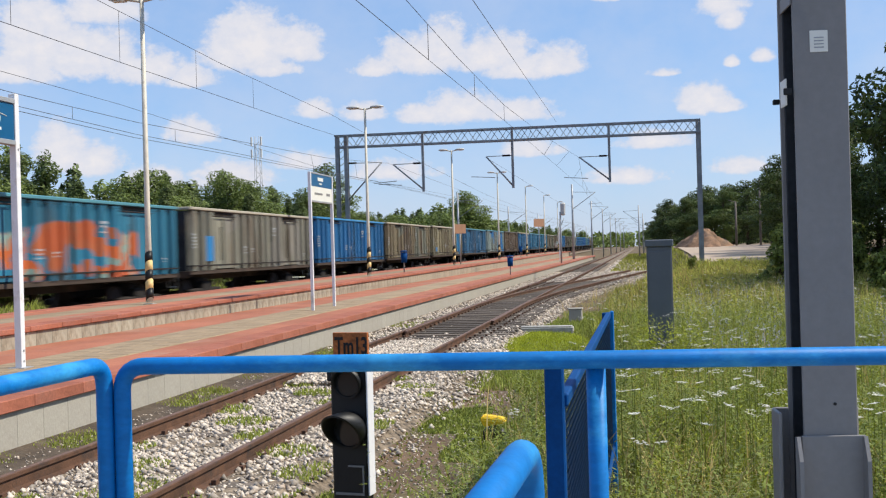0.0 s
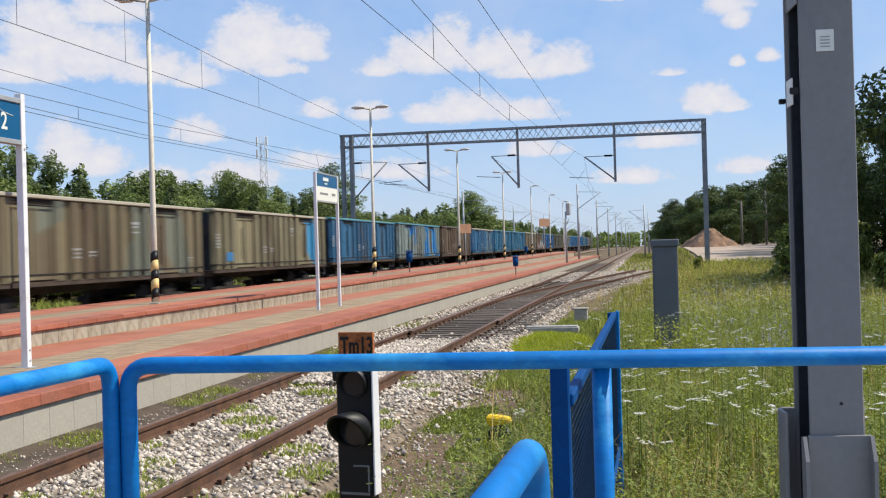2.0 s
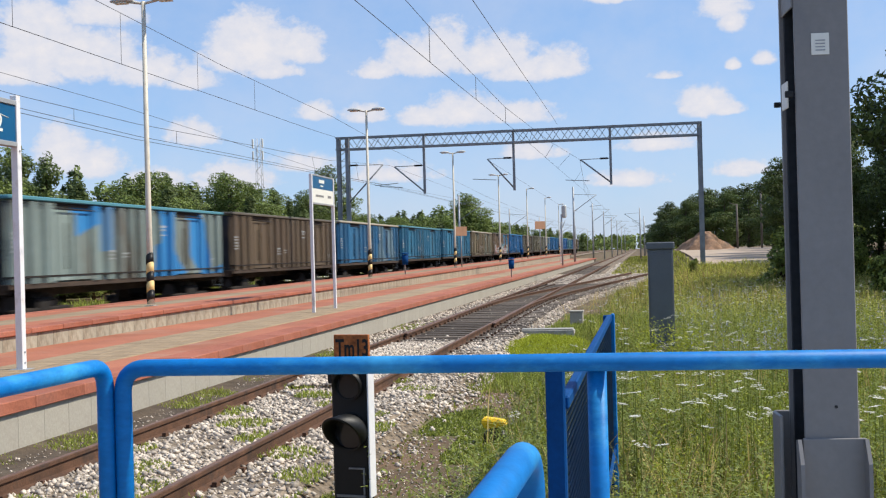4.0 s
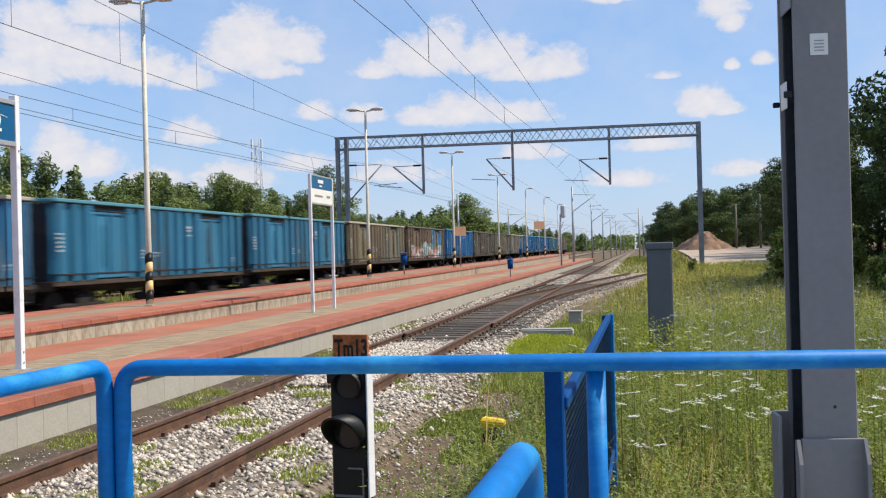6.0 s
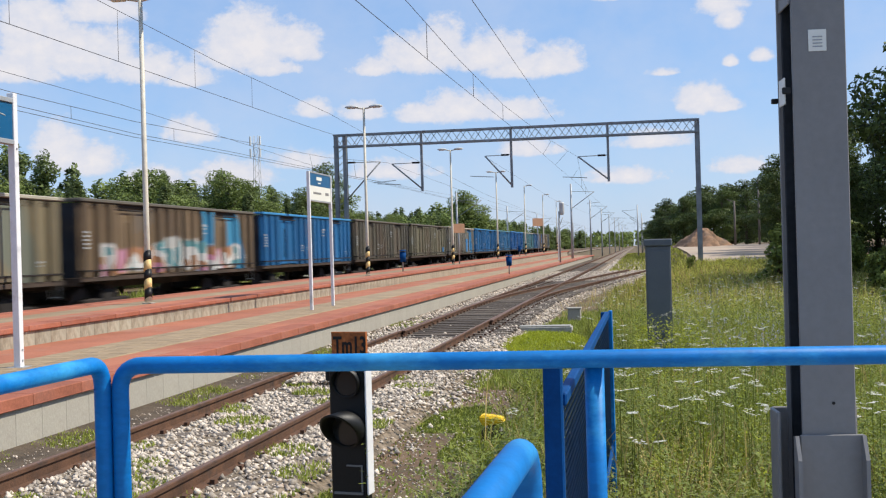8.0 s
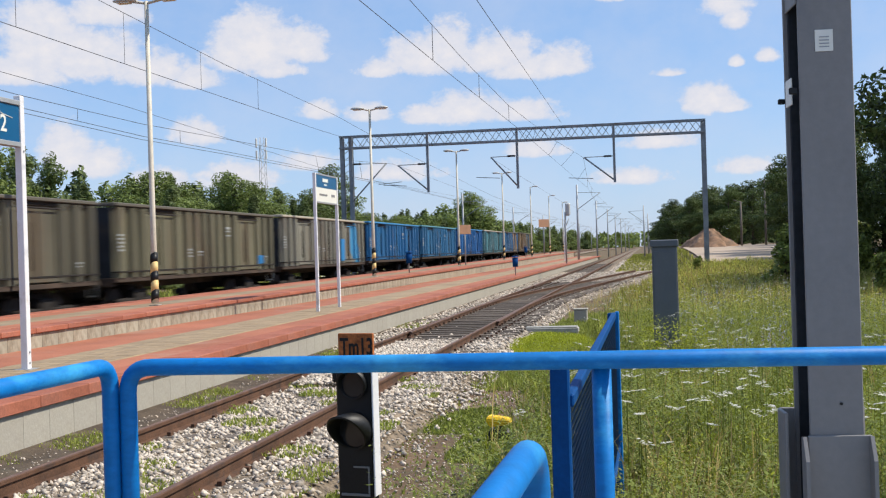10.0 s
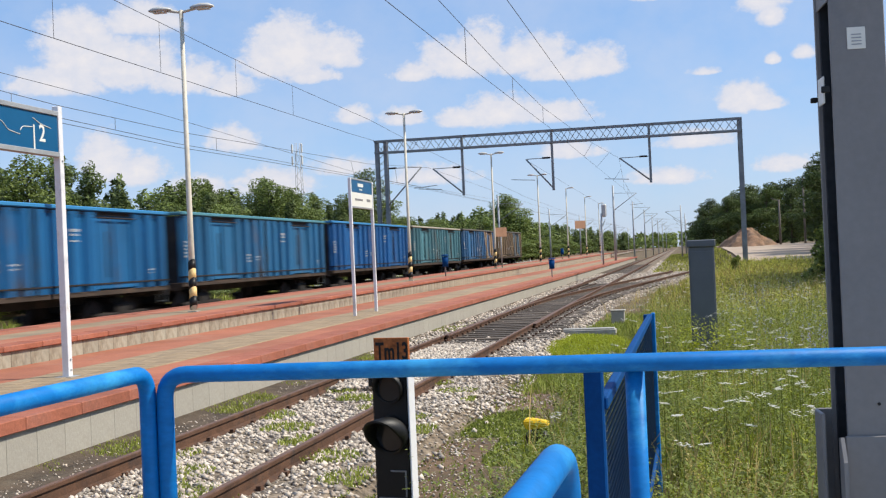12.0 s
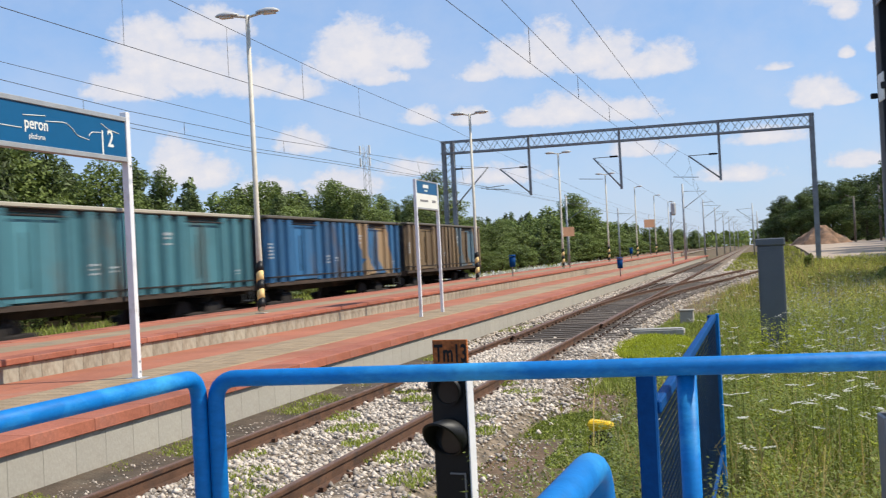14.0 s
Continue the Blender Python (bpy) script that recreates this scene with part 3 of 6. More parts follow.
TEAL_BLUE = wagon_paint("paint_teal_blue", (0.025, 0.144, 0.245), dirty=0.10)
W_PAINT = {
    "graffiti_teal": wagon_paint("paint_graffiti_teal", (0.022, 0.137, 0.216), dirty=0.1, tag_colours=[(0.42, 0.10, 0.035), (0.40, 0.12, 0.05), (0.03, 0.19, 0.30), (0.52, 0.13, 0.04), (0.22, 0.32, 0.28), (0.45, 0.10, 0.04)], tag_box=(-6.4, 3.8, 1.25, 2.5)),
    "grey": wagon_paint("paint_grey", (0.180, 0.176, 0.137), dirty=0.3, patch=(0.20, 0.19, 0.16), patch_amount=0.25),
    "blue": wagon_paint("paint_blue", (0.009, 0.108, 0.265), dirty=0.03),
    "tan": wagon_paint("paint_tan", (0.17, 0.142, 0.085), dirty=0.45, patch=(0.14, 0.15, 0.115), patch_amount=0.25),
    "tan_blue": wagon_paint("paint_tan_patched", (0.195, 0.175, 0.105), dirty=0.3, patch=(0.04, 0.22, 0.40), patch_amount=0.07),
    "steel_blue": wagon_paint("paint_steel_blue", (0.022, 0.101, 0.194), dirty=0.15),
    "pale": wagon_paint("paint_pale_patched", (0.187, 0.238, 0.223), dirty=0.3, patch=(0.03, 0.20, 0.46), patch_amount=0.3),
    "brown": wagon_paint("paint_brown", (0.115, 0.084, 0.052), dirty=0.45),
    "rusty_blue": wagon_paint("paint_rusty_blue", (0.022, 0.122, 0.245), dirty=0.15, patch=(0.12, 0.20, 0.25), patch_amount=0.2),
    "teal": TEAL_BLUE,
    "graffiti_brown": wagon_paint("paint_graffiti_brown", (0.144, 0.101, 0.058), dirty=0.3, patch=(0.04, 0.20, 0.34), patch_amount=0.2, tag_colours=[(0.45, 0.45, 0.42), (0.10, 0.25, 0.27), (0.50, 0.50, 0.48), (0.28, 0.14, 0.07), (0.42, 0.20, 0.28), (0.46, 0.46, 0.44)], tag_box=(-5.6, 5.2, 1.2, 2.05)),
    "olive": wagon_paint("paint_olive", (0.092, 0.085, 0.06), dirty=0.4),
    "tan_green": wagon_paint("paint_tan_green", (0.128, 0.12, 0.076), dirty=0.3),
    "grey_patched": wagon_paint("paint_grey_patched", (0.166, 0.162, 0.130), dirty=0.25, patch=(0.04, 0.22, 0.42), patch_amount=0.07),
    "sky_blue": wagon_paint("paint_sky_blue", (0.017, 0.118, 0.25), dirty=0.08),
    "deep_blue": wagon_paint("paint_deep_blue", (0.006, 0.09, 0.265), dirty=0.03),
    "sea_green": wagon_paint("paint_sea_green", (0.058, 0.168, 0.20), dirty=0.2),
    "patchwork": wagon_paint("paint_patchwork", (0.028, 0.112, 0.235), dirty=0.2, patch=(0.30, 0.21, 0.12), patch_amount=0.16),
    "last_brown": wagon_paint("paint_last_brown", (0.173, 0.122, 0.065), dirty=0.45, patch=(0.08, 0.14, 0.18), patch_amount=0.15),
}
RIM_PALE = material("pale_dusty_rim", (0.36, 0.33, 0.26), 0.7, 0.0, 0.15, 2, 30, 0.1)
RIM_TEAL = material("teal_rim", (0.07, 0.22, 0.27), 0.6, 0.0, 0.12, 2, 30, 0.1)
RIM_BLUE = material("blue_rim", (0.03, 0.20, 0.42), 0.6, 0.0, 0.12, 2, 30, 0.1)
RIM_DARK = material("dark_rim", (0.10, 0.09, 0.07), 0.7, 0.0, 0.15, 2, 30, 0.1)
SOLE = material("rusty_sole_bar", (0.055, 0.038, 0.028), 0.85, 0.1, 0.4, 2, 30, 0.2, (0.12, 0.075, 0.05), 0.45)
LETTER = material("white_stencil_paint", (0.40, 0.43, 0.44), 0.7, 0.0, 0.2, 6, 30, 0.0)
TRAIN = [
    ("graffiti_teal", RIM_TEAL, "teal blue open wagon with orange graffiti"), ("grey", RIM_PALE, "faded grey open wagon with a blue patch"),
    ("blue", RIM_BLUE, "bright blue open freight wagon"), ("tan", RIM_PALE, "faded tan open freight wagon with rust streaks"),
    ("tan_blue", RIM_PALE, "faded tan open wagon with blue paint patches"), ("steel_blue", RIM_TEAL, "dusty steel-blue open freight wagon"),
    ("pale", RIM_TEAL, "pale green-grey open wagon with blue doors"), ("brown", RIM_DARK, "dirty brown open freight wagon"),
    ("rusty_blue", RIM_PALE, "rust-stained blue open freight wagon"), ("teal", RIM_TEAL, "teal blue open freight wagon"),
    ("teal", RIM_TEAL, "teal blue open freight wagon"), ("tan", RIM_PALE, "faded tan open freight wagon with rust streaks"),
    ("graffiti_brown", RIM_DARK, "brown open wagon with white graffiti letters"), ("blue", RIM_BLUE, "bright blue open freight wagon"),
    ("olive", RIM_DARK, "dull olive-brown open freight wagon"), ("tan_green", RIM_DARK, "faded greenish tan open freight wagon"),
    ("grey_patched", RIM_PALE, "grey open wagon with a bright blue patch"), ("blue", RIM_BLUE, "bright blue open freight wagon"),
    ("sky_blue", RIM_TEAL, "sky-blue open freight wagon"), ("deep_blue", RIM_BLUE, "deep blue open freight wagon"),
    ("sea_green", RIM_PALE, "sea-green open freight wagon with a dusty rim"), ("patchwork", RIM_DARK, "blue open wagon with ochre paint patches"),
    ("last_brown", RIM_DARK, "dirty brown open wagon ending the train"),
]
WAGON_MESH = {}
WHEELSETS = []


def shared(key, build):
    if key not in WAGON_MESH:
        me = bpy.data.meshes.new(key)
        bm = build()
        bm.to_mesh(me)
        bm.free()
        me.materials.append(None)
        WAGON_MESH[key] = me
    return WAGON_MESH[key]


def fit_part(name, key, build, mat, parent, loc=(0, 0, 0), label="", turn=0):
    ob = new(name, shared(key, build))
    ob.parent = parent
    ob.location = loc
    if turn:
        ob.rotation_euler = (0, 0, radians(turn))
    ob.material_slots[0].link = "OBJECT"
    ob.material_slots[0].material = mat
    if label:
        ob["label"] = label
    return ob


DOORS = (-3.6, 3.6)
RIBS = [-6.2, -5.45, -4.78, -2.42, -1.66, -0.94, -0.30, 0.30, 0.94, 1.66, 2.42, 4.78, 5.45, 6.2]


def wagon(paint, rim, label):
    w = thing("freight_wagon", pose(TRAIN_AXIS, 0, 0), label, "wagon", "freight train wagons")
    p = W_PAINT[paint]

    body = fit_part("body", "wagon_floor", lambda: boxes((-1.28, 1.28, -6.38, 6.38, 1.2, 1.26)), p, w, label="wagon floor")
    walls = {q: fit_part("side_wall", "wagon_side_%d" % q, lambda: boxes((min(q * 1.28, q * 1.33), max(q * 1.28, q * 1.33), -6.45, 6.45, 1.2, 3.06)), p, w) for q in (-1, 1)}
    # End walls carry grime and, in the same colour, the shade between wagons.
    for q in (-6.415, 6.415):
        fit_part("end_wall", "wagon_end", lambda: boxes((-1.28, 1.28, -0.035, 0.035, 1.2, 3.06)), GRIME_AND_SHADE, w, (0, q, 0), "end wall dark with grime and painted gap shade")

    def rim_mesh():
        return boxes((-1.485, -1.29, -6.52, 6.52, 3.085, 3.18), (1.29, 1.485, -6.52, 6.52, 3.085, 3.18), (-1.29, 1.29, -6.52, -6.36, 3.085, 3.18),
                     (-1.29, 1.29, 6.36, 6.52, 3.085, 3.18), bevel=0.02)
    fit_part("top_rail", "wagon_rim", rim_mesh, rim, w, label="dusty top rail")

    def rib(s, y):
        def make():
            bm = bmesh.new()
            pts = [(1.325, y - 0.185), (1.475, y - 0.135), (1.475, y + 0.135), (1.325, y + 0.185)]
            lo = [bm.verts.new((s * x, yy, 1.2)) for x, yy in pts]
            hi = [bm.verts.new((s * x, yy, 3.058)) for x, yy in pts]
            for i in range(4):
                bm.faces.new((lo[i], lo[(i + 1) % 4], hi[(i + 1) % 4], hi[i]))
            bm.faces.new(lo)
            bm.faces.new(hi)
            bmesh.ops.recalc_face_normals(bm, faces=bm.faces[:])
            return bm
        return make
    for s in (-1, 1):
        for k, y in enumerate(RIBS):
            fit_part("rib", "wagon_rib_%d_%d" % (s, k), rib(s, y), p, walls[s])
        for k, y in enumerate(DOORS):
            def door(s=s, y=y):
                a, b = sorted((s * 1.332, s * 1.41))
                return boxes((a, b, y - 0.96, y + 0.96, 1.24, 2.86))
            dr = fit_part("door", "wagon_door_%d_%d" % (s, k), door, p, w)
            for q, (ya, yb, zb) in enumerate(((-0.96, -0.86, 2.86), (0.86, 0.96, 2.86), (-0.07, 0.07, 2.86), (-0.86, -0.07, 1.34), (0.07, 0.86, 1.34))):
                def door_bar(s=s, y=y, ya=ya, yb=yb, zb=zb):
                    c, d = sorted((s * 1.411, s * 1.47))
                    return boxes((c, d, y + ya, y + yb, 1.24, zb))
                fit_part("door_bar", "wagon_door_bar_%d_%d_%d" % (s, k, q), door_bar, p, dr)

            def rods(s=s, y=y):
                bm = bmesh.new()
                tube(bm, [(s * 1.49, y - 1.0, 2.93), (s * 1.49, y + 1.0, 2.93)], 0.022, 6)
                tube(bm, [(s * 1.49, y - 0.45, 1.5), (s * 1.49, y - 0.45, 2.6)], 0.018, 6)
                return bm
            fit_part("latch_rod", "wagon_rods_%d_%d" % (s, k), rods, UNDER, dr, label="dark latch rods")
    # The overhanging top rail's shadow, modelled as a dark strip.
    fit_part("band", "wagon_rim_shade", lambda: boxes((1.335, 1.40, -6.46, 6.46, 3.0, 3.082)), UNDER, walls[1], label="dark band painted as the top rail's shadow")
    fit_part("seam", "wagon_seam", lambda: boxes((1.334, 1.485, -0.03, 0.03, 1.2, 3.07)), UNDER, walls[1], label="dark middle seam")
    fit_part("lower_bar", "wagon_lower_bar", lambda: boxes((1.33, 1.488, -6.46, 6.46, 1.34, 1.375)), UNDER, walls[1], label="thin dark lower bar")
    fit_part("sole_bar", "wagon_sole", lambda: boxes((-1.44, -1.30, -6.5, 6.5, 1.08, 1.195), (1.30, 1.44, -6.5, 6.5, 1.08, 1.195), (-1.30, 1.30, -6.5, -6.3, 0.98, 1.195), (-1.30, 1.30, 6.3, 6.5, 0.98, 1.195), (-0.25, 0.25, -6.3, 6.3, 0.85, 1.195), bevel=0.01), SOLE, w, label="rusty sole bar")
    for s in (-1, 1):
        def frame_mesh():
            bm = boxes((-0.12, 0.12, -1.35, 1.35, 0.46, 0.62), (-0.14, 0.14, -0.35, 0.35, 0.35, 0.85), (-0.13, 0.13, -1.08, -0.72, 0.30, 0.64), (-0.13, 0.13, 0.72, 1.08, 0.30, 0.64), bevel=0.03)
            return bm
        bogie = fit_part("bogie", "wagon_bogie", lambda: boxes((-0.95, 0.95, -0.25, 0.25, 0.62, 0.98), bevel=0.03), UNDER, w, (0, s * 4.5, 0), "dirty two-axle bogie")
        for x in (-1.02, 1.02):
            fit_part("side_frame", "wagon_side_frame", frame_mesh, UNDER, bogie, (x, 0, 0))
        for y in (-0.9, 0.9):
            def wheels():
                bm = bmesh.new()
                for sx in (-1, 1):
                    tube(bm, [(sx * 0.68, 0, 0), (sx * 0.715, 0, 0)], 0.49, 24)
                    tube(bm, [(sx * 0.715, 0, 0), (sx * 0.82, 0, 0)], 0.46, 24)
                    tube(bm, [(sx * 0.82, 0, 0), (sx * 0.86, 0, 0)], 0.12, 12)
                tube(bm, [(-0.85, 0, 0), (0.85, 0, 0)], 0.075, 12)
                return bm
            WHEELSETS.append(fit_part("wheelset", "wagon_wheels", wheels, WHEEL, bogie, (0, y, 0.46)))
        for x in (-0.87, 0.87):
            def buffer():
                bm = bmesh.new()
                tube(bm, [(0, 0, 0), (0, 0.36, 0)], 0.10, 12)
                tube(bm, [(0, 0.36, 0), (0, 0.54, 0)], 0.07, 12)
                tube(bm, [(0, 0.50, 0), (0, 0.535, 0)], 0.22, 16)
                return bm
            fit_part("buffer", "wagon_buffer", buffer, UNDER, w, (x, s * 6.46, 1.05), turn=0 if s > 0 else 180)

        def ladder():
            bm = bmesh.new()
            for x in (1.12, 1.36):
                tube(bm, [(x, 0.06, 0.75), (x, 0.06, 3.0)], 0.016, 6)
            for z in (0.8, 1.15, 1.5, 1.85, 2.2, 2.55, 2.9):
                tube(bm, [(1.12, 0.06, z), (1.36, 0.06, z)], 0.014, 6)
            return bm
        fit_part("ladder", "wagon_ladder", ladder, LETTER, w, (0, s * 6.46, 0), "pale end ladder", 0 if s > 0 else 180)

    def letters(s, bs):
        def make():
            a, b = sorted((s * 1.476, s * 1.482))
            return boxes(*[(a, b, y0, y1, z0, z1) for y0, y1, z0, z1 in bs])
        return make
    for k, m in enumerate([(1.51, 1.80, 2.58, 2.65), (1.53, 1.76, 2.49, 2.54), (1.51, 1.78, 2.35, 2.39), (-1.74, -1.50, 1.90, 1.95), (-1.72, -1.56, 1.81, 1.85), (-1.74, -1.52, 1.71, 1.75), (-0.92, -0.72, 1.84, 1.88), (-0.90, -0.76, 1.75, 1.79), (5.36, 5.54, 1.63, 1.67), (5.38, 5.50, 1.55, 1.58)]
                          + [(-6.40, -6.20, 1.9 + 0.1 * i, 1.95 + 0.1 * i) for i in range(5)]):
        fit_part("stencil_bar", "wagon_mark_%d" % k, letters(1, [m]), LETTER, walls[1], label="worn white stencil bar")
    return w


WAGONS = [wagon(*row) for row in TRAIN]
PATCH = wagon_paint("paint_fresh_blue_patch", (0.012, 0.15, 0.36), dirty=0.05)
for number, y0, y1, z0, z1 in ((1, -5.30, -4.72, 1.48, 2.28), (16, 1.98, 2.62, 1.3, 2.3), (4, -5.5, -5.0, 1.45, 1.75), (15, 4.6, 5.1, 1.4, 1.7)):
    fit_part("painted_panel", "wagon_panel_%d" % number, lambda: boxes((1.34, 1.492, y0, y1, z0, z1), bevel=0.01), PATCH, WAGONS[number], label="fresh blue painted panel")


# ---- overhead line ----
GY = 67.6


def gantry():
    g = thing("catenary_gantry", pose(0, GY, 0), "grey steel lattice gantry spanning the tracks", "gantry")
    base = GROUND
    for x0, x1, lab in ((-18.52, -18.30, ""), (-17.98, -17.76, ""), (2.70, 2.97, "")):
        bm = boxes((x0, x1, -0.16, -0.13, base, 8.77), (x0, x1, 0.13, 0.16, base, 8.77), ((x0 + x1) / 2 - 0.02, (x0 + x1) / 2 + 0.02, -0.13, 0.13, base, 8.77))
        part("post", bm, GANTRY, g)
    z = base + 0.3
    while z < 8.0:
        part("lacing_bar", bar((-18.4, -0.14, z), (-17.87, -0.14, z + 0.4), 0.02, 4), GANTRY, g)
        z += 0.4
    for z in (8.05, 8.74):
        for y in (-0.35, 0.35):
            part("chord", boxes((-18.5, 2.95, y - 0.045, y + 0.045, z - 0.045, z + 0.045)), GANTRY, g)
    n = 48
    for y in (-0.35, 0.35):
        bm = bmesh.new()
        for i in range(n):
            a, b = -18.4 + 21.3 * i / n, -18.4 + 21.3 * (i + 1) / n
            lo, hi = (8.08, 8.71) if (i + (y > 0)) % 2 else (8.71, 8.08)
            tube(bm, [(a, y, lo), (b, y, hi)], 0.017, 4)
        part("lattice", bm, GANTRY, g)
    for x, z, tip, tz in ((-17.86, 4.71, -15.71, 7.07), (-13.2, 5.23, -15.02, 6.91), (-7.85, 5.25, -9.41, 7.15), (-2.23, 5.39, -3.97, 6.9)):
        part("drop_post", boxes((x - 0.07, x + 0.07, -0.07, 0.07, z, 8.75)), GANTRY, g)
        c = part("cantilever", bar((x, 0, z + 0.12), (tip, 0, tz), 0.045, 8), GANTRY, g)
        part("top_tie", bar((x, 0, tz + 0.02), (tip, 0, tz), 0.025, 6), GANTRY, c)
        s = 1 if tip > x else -1
        part("insulator", bar((x + s * 0.15, 0, tz + 0.02), (x + s * 0.6, 0, tz + 0.02), 0.055, 8), UNDER, c, "dark brown insulator")
        part("register_arm", bar((tip - s * 0.5, 0, tz - 1.25), (tip + s * 0.9, 0, tz - 1.15), 0.022, 6), GANTRY, c)


gantry()


def wires():
    def wire(label, pts, r=0.008):
        bm = tube(bmesh.new(), pts, r, 4)
        tagged(mesh_object("overhead_wire", bm, WIRE), label, "wire", "overhead wires")

    def hangers(a, b, ys):
        for y in ys:
            p, q = at(a, y), at(b, y)
            tagged(mesh_object("dropper_wire", bar(p, q, 0.007, 4), WIRE), "thin dropper between overhead wires", "wire", "overhead wires")

    def at(line, y):
        for p, q in zip(line, line[1:]):
            if p[1] <= y <= q[1]:
                t = (y - p[1]) / (q[1] - p[1])
                return tuple(p[i] + (q[i] - p[i]) * t for i in range(3))
    near_m = [(-4.95, -8, 7.1), (-4.95, 8, 6.8), (-4.95, 21.5, 6.51), (-4.95, 28, 6.42), (-4.95, 38, 6.44), (-4.6, 52, 6.6), (-4.0, GY, 6.9), (-4.6, 85, 6.6), (-4.9, 105, 6.5), (-4.9, 160, 6.8), (-4.9, 320, 7.0)]
    near_c = [(-4.95, -8, 5.5), (-4.95, 17.4, 5.65), (-4.95, 25, 5.73), (-4.95, 40, 5.95), (-4.9, GY, 6.1), (-4.6, 85, 6.0), (-4.9, 105, 5.9), (-4.9, 320, 6.3)]
    wire("messenger wire over the near track", near_m)
    wire("contact wire over the near track", near_c)
    hangers(near_m, near_c, (11, 16, 24, 31, 38, 46, 54, 62, 75, 85, 95))
    wire("feeder wire anchored on the gantry", [(-2.65, -6, 4.77), (-3.59, 20.9, 6.31), (-5.23, GY, 8.99)])
    hi = [(-15.6, 2, 9.9), (-15.6, 30.4, 9.06), (-15.6, 40.4, 8.77), (-15.6, 55.7, 8.62), (-15.6, GY, 8.2), (-14.9, 110, 6.9), (-14.9, 150, 6.6), (-15, 320, 7.2)]
    lo = [(-15.6, 2, 7.4), (-15.6, 25.2, 7.47), (-15.6, 46, 7.57), (-16.0, 54, 7.75), (-18.2, GY, 8.7)]
    wire("upper feeder wire above the freight track", hi, 0.01)
    wire("lower feeder wire above the freight track", lo, 0.01)
    hangers(hi, lo, (20, 26, 32, 38, 44))
    m2 = [(-15.4, 2, 6.2), (-15.6, 26, 5.82), (-15.6, 33, 5.84), (-15.6, 41, 6.05), (-15.6, 55, 6.38), (-15.3, GY, 7.0), (-15.6, 120, 6.6), (-15.6, 330, 7.2)]
    c2 = [(-15.4, 2, 5.45), (-15.6, 26, 5.52), (-15.6, 33, 5.47), (-15.6, 41, 5.58), (-15.3, GY, 5.75), (-15.6, 120, 5.9), (-15.6, 330, 6.4)]
    wire("messenger wire over the freight track", m2)
    wire("contact wire over the freight track", c2)
    wire("second contact wire over the freight track", [(x - 0.05, y, z - 0.13 + 0.001 * max(y, 0)) for x, y, z in c2])
    hangers(m2, c2, (24, 29, 36, 44, 52, 60))
    wire("far line wire behind the train", [(-18.5, -8, 7.3), (-18.45, 38, 7.12), (-18.45, GY, 6.5), (-19.0, 118, 7.2), (-19.0, 165, 7.2), (-19.0, 215, 7.2), (-18.8, 270, 7.4)])
    wire("line wire past the gantry over the platform", [(-9.4, GY, 7.1), (-9.0, 120, 6.5), (-8.0, 200, 6.9), (-6.0, 330, 7.2)])


wires()


def mast(x, y, h, arm, label="grey catenary mast with a bracket arm"):
    z0 = GROUND + (level(y) if x > -9 else rise(y))
    h += rise(y) - level(y) if x > -9 else 0.0
    m = thing("catenary_mast", pose(x, y, z0), label, "mast", "catenary masts")
    part("pole", bar((0, 0, 0), (0, 0, h), 0.13, 8, 0.09), GALV, m)
    s = 1 if arm > 0 else -1
    c = part("cantilever", bar((0, 0, h - 2.6), (arm, 0, h - 0.9), 0.04, 6), GANTRY, m)
    part("top_tie", bar((0, 0, h - 0.8), (arm, 0, h - 0.9), 0.025, 6), GANTRY, c)
    part("register_arm", bar((arm * 0.7, 0, h - 2.1), (arm * 1.25, 0, h - 2.0), 0.022, 6), GANTRY, c)


for x, y, h, arm in ((-7.4, 121, 8.2, 2.4), (-7.2, 165, 8.0, 2.4), (-7.0, 210, 8.2, 2.4), (-6.8, 258, 8.2, 2.4), (-6.6, 310, 8.4, 2.4), (-6.4, 370, 8.4, 2.4), (-6.2, 440, 8.4, 2.4),
                     (-19.0, 118, 7.6, 2.6), (-19.0, 165, 7.6, 2.6), (-19.0, 215, 7.6, 2.6), (-18.8, 270, 7.8, 2.6), (-18.6, 330, 7.8, 2.6), (-18.4, 400, 8.0, 2.6),
                     (-0.6, 185, 7.8, -2.4), (0.2, 240, 7.8, -2.4), (0.6, 300, 7.8, -2.4)):
    mast(x, y, h, arm)


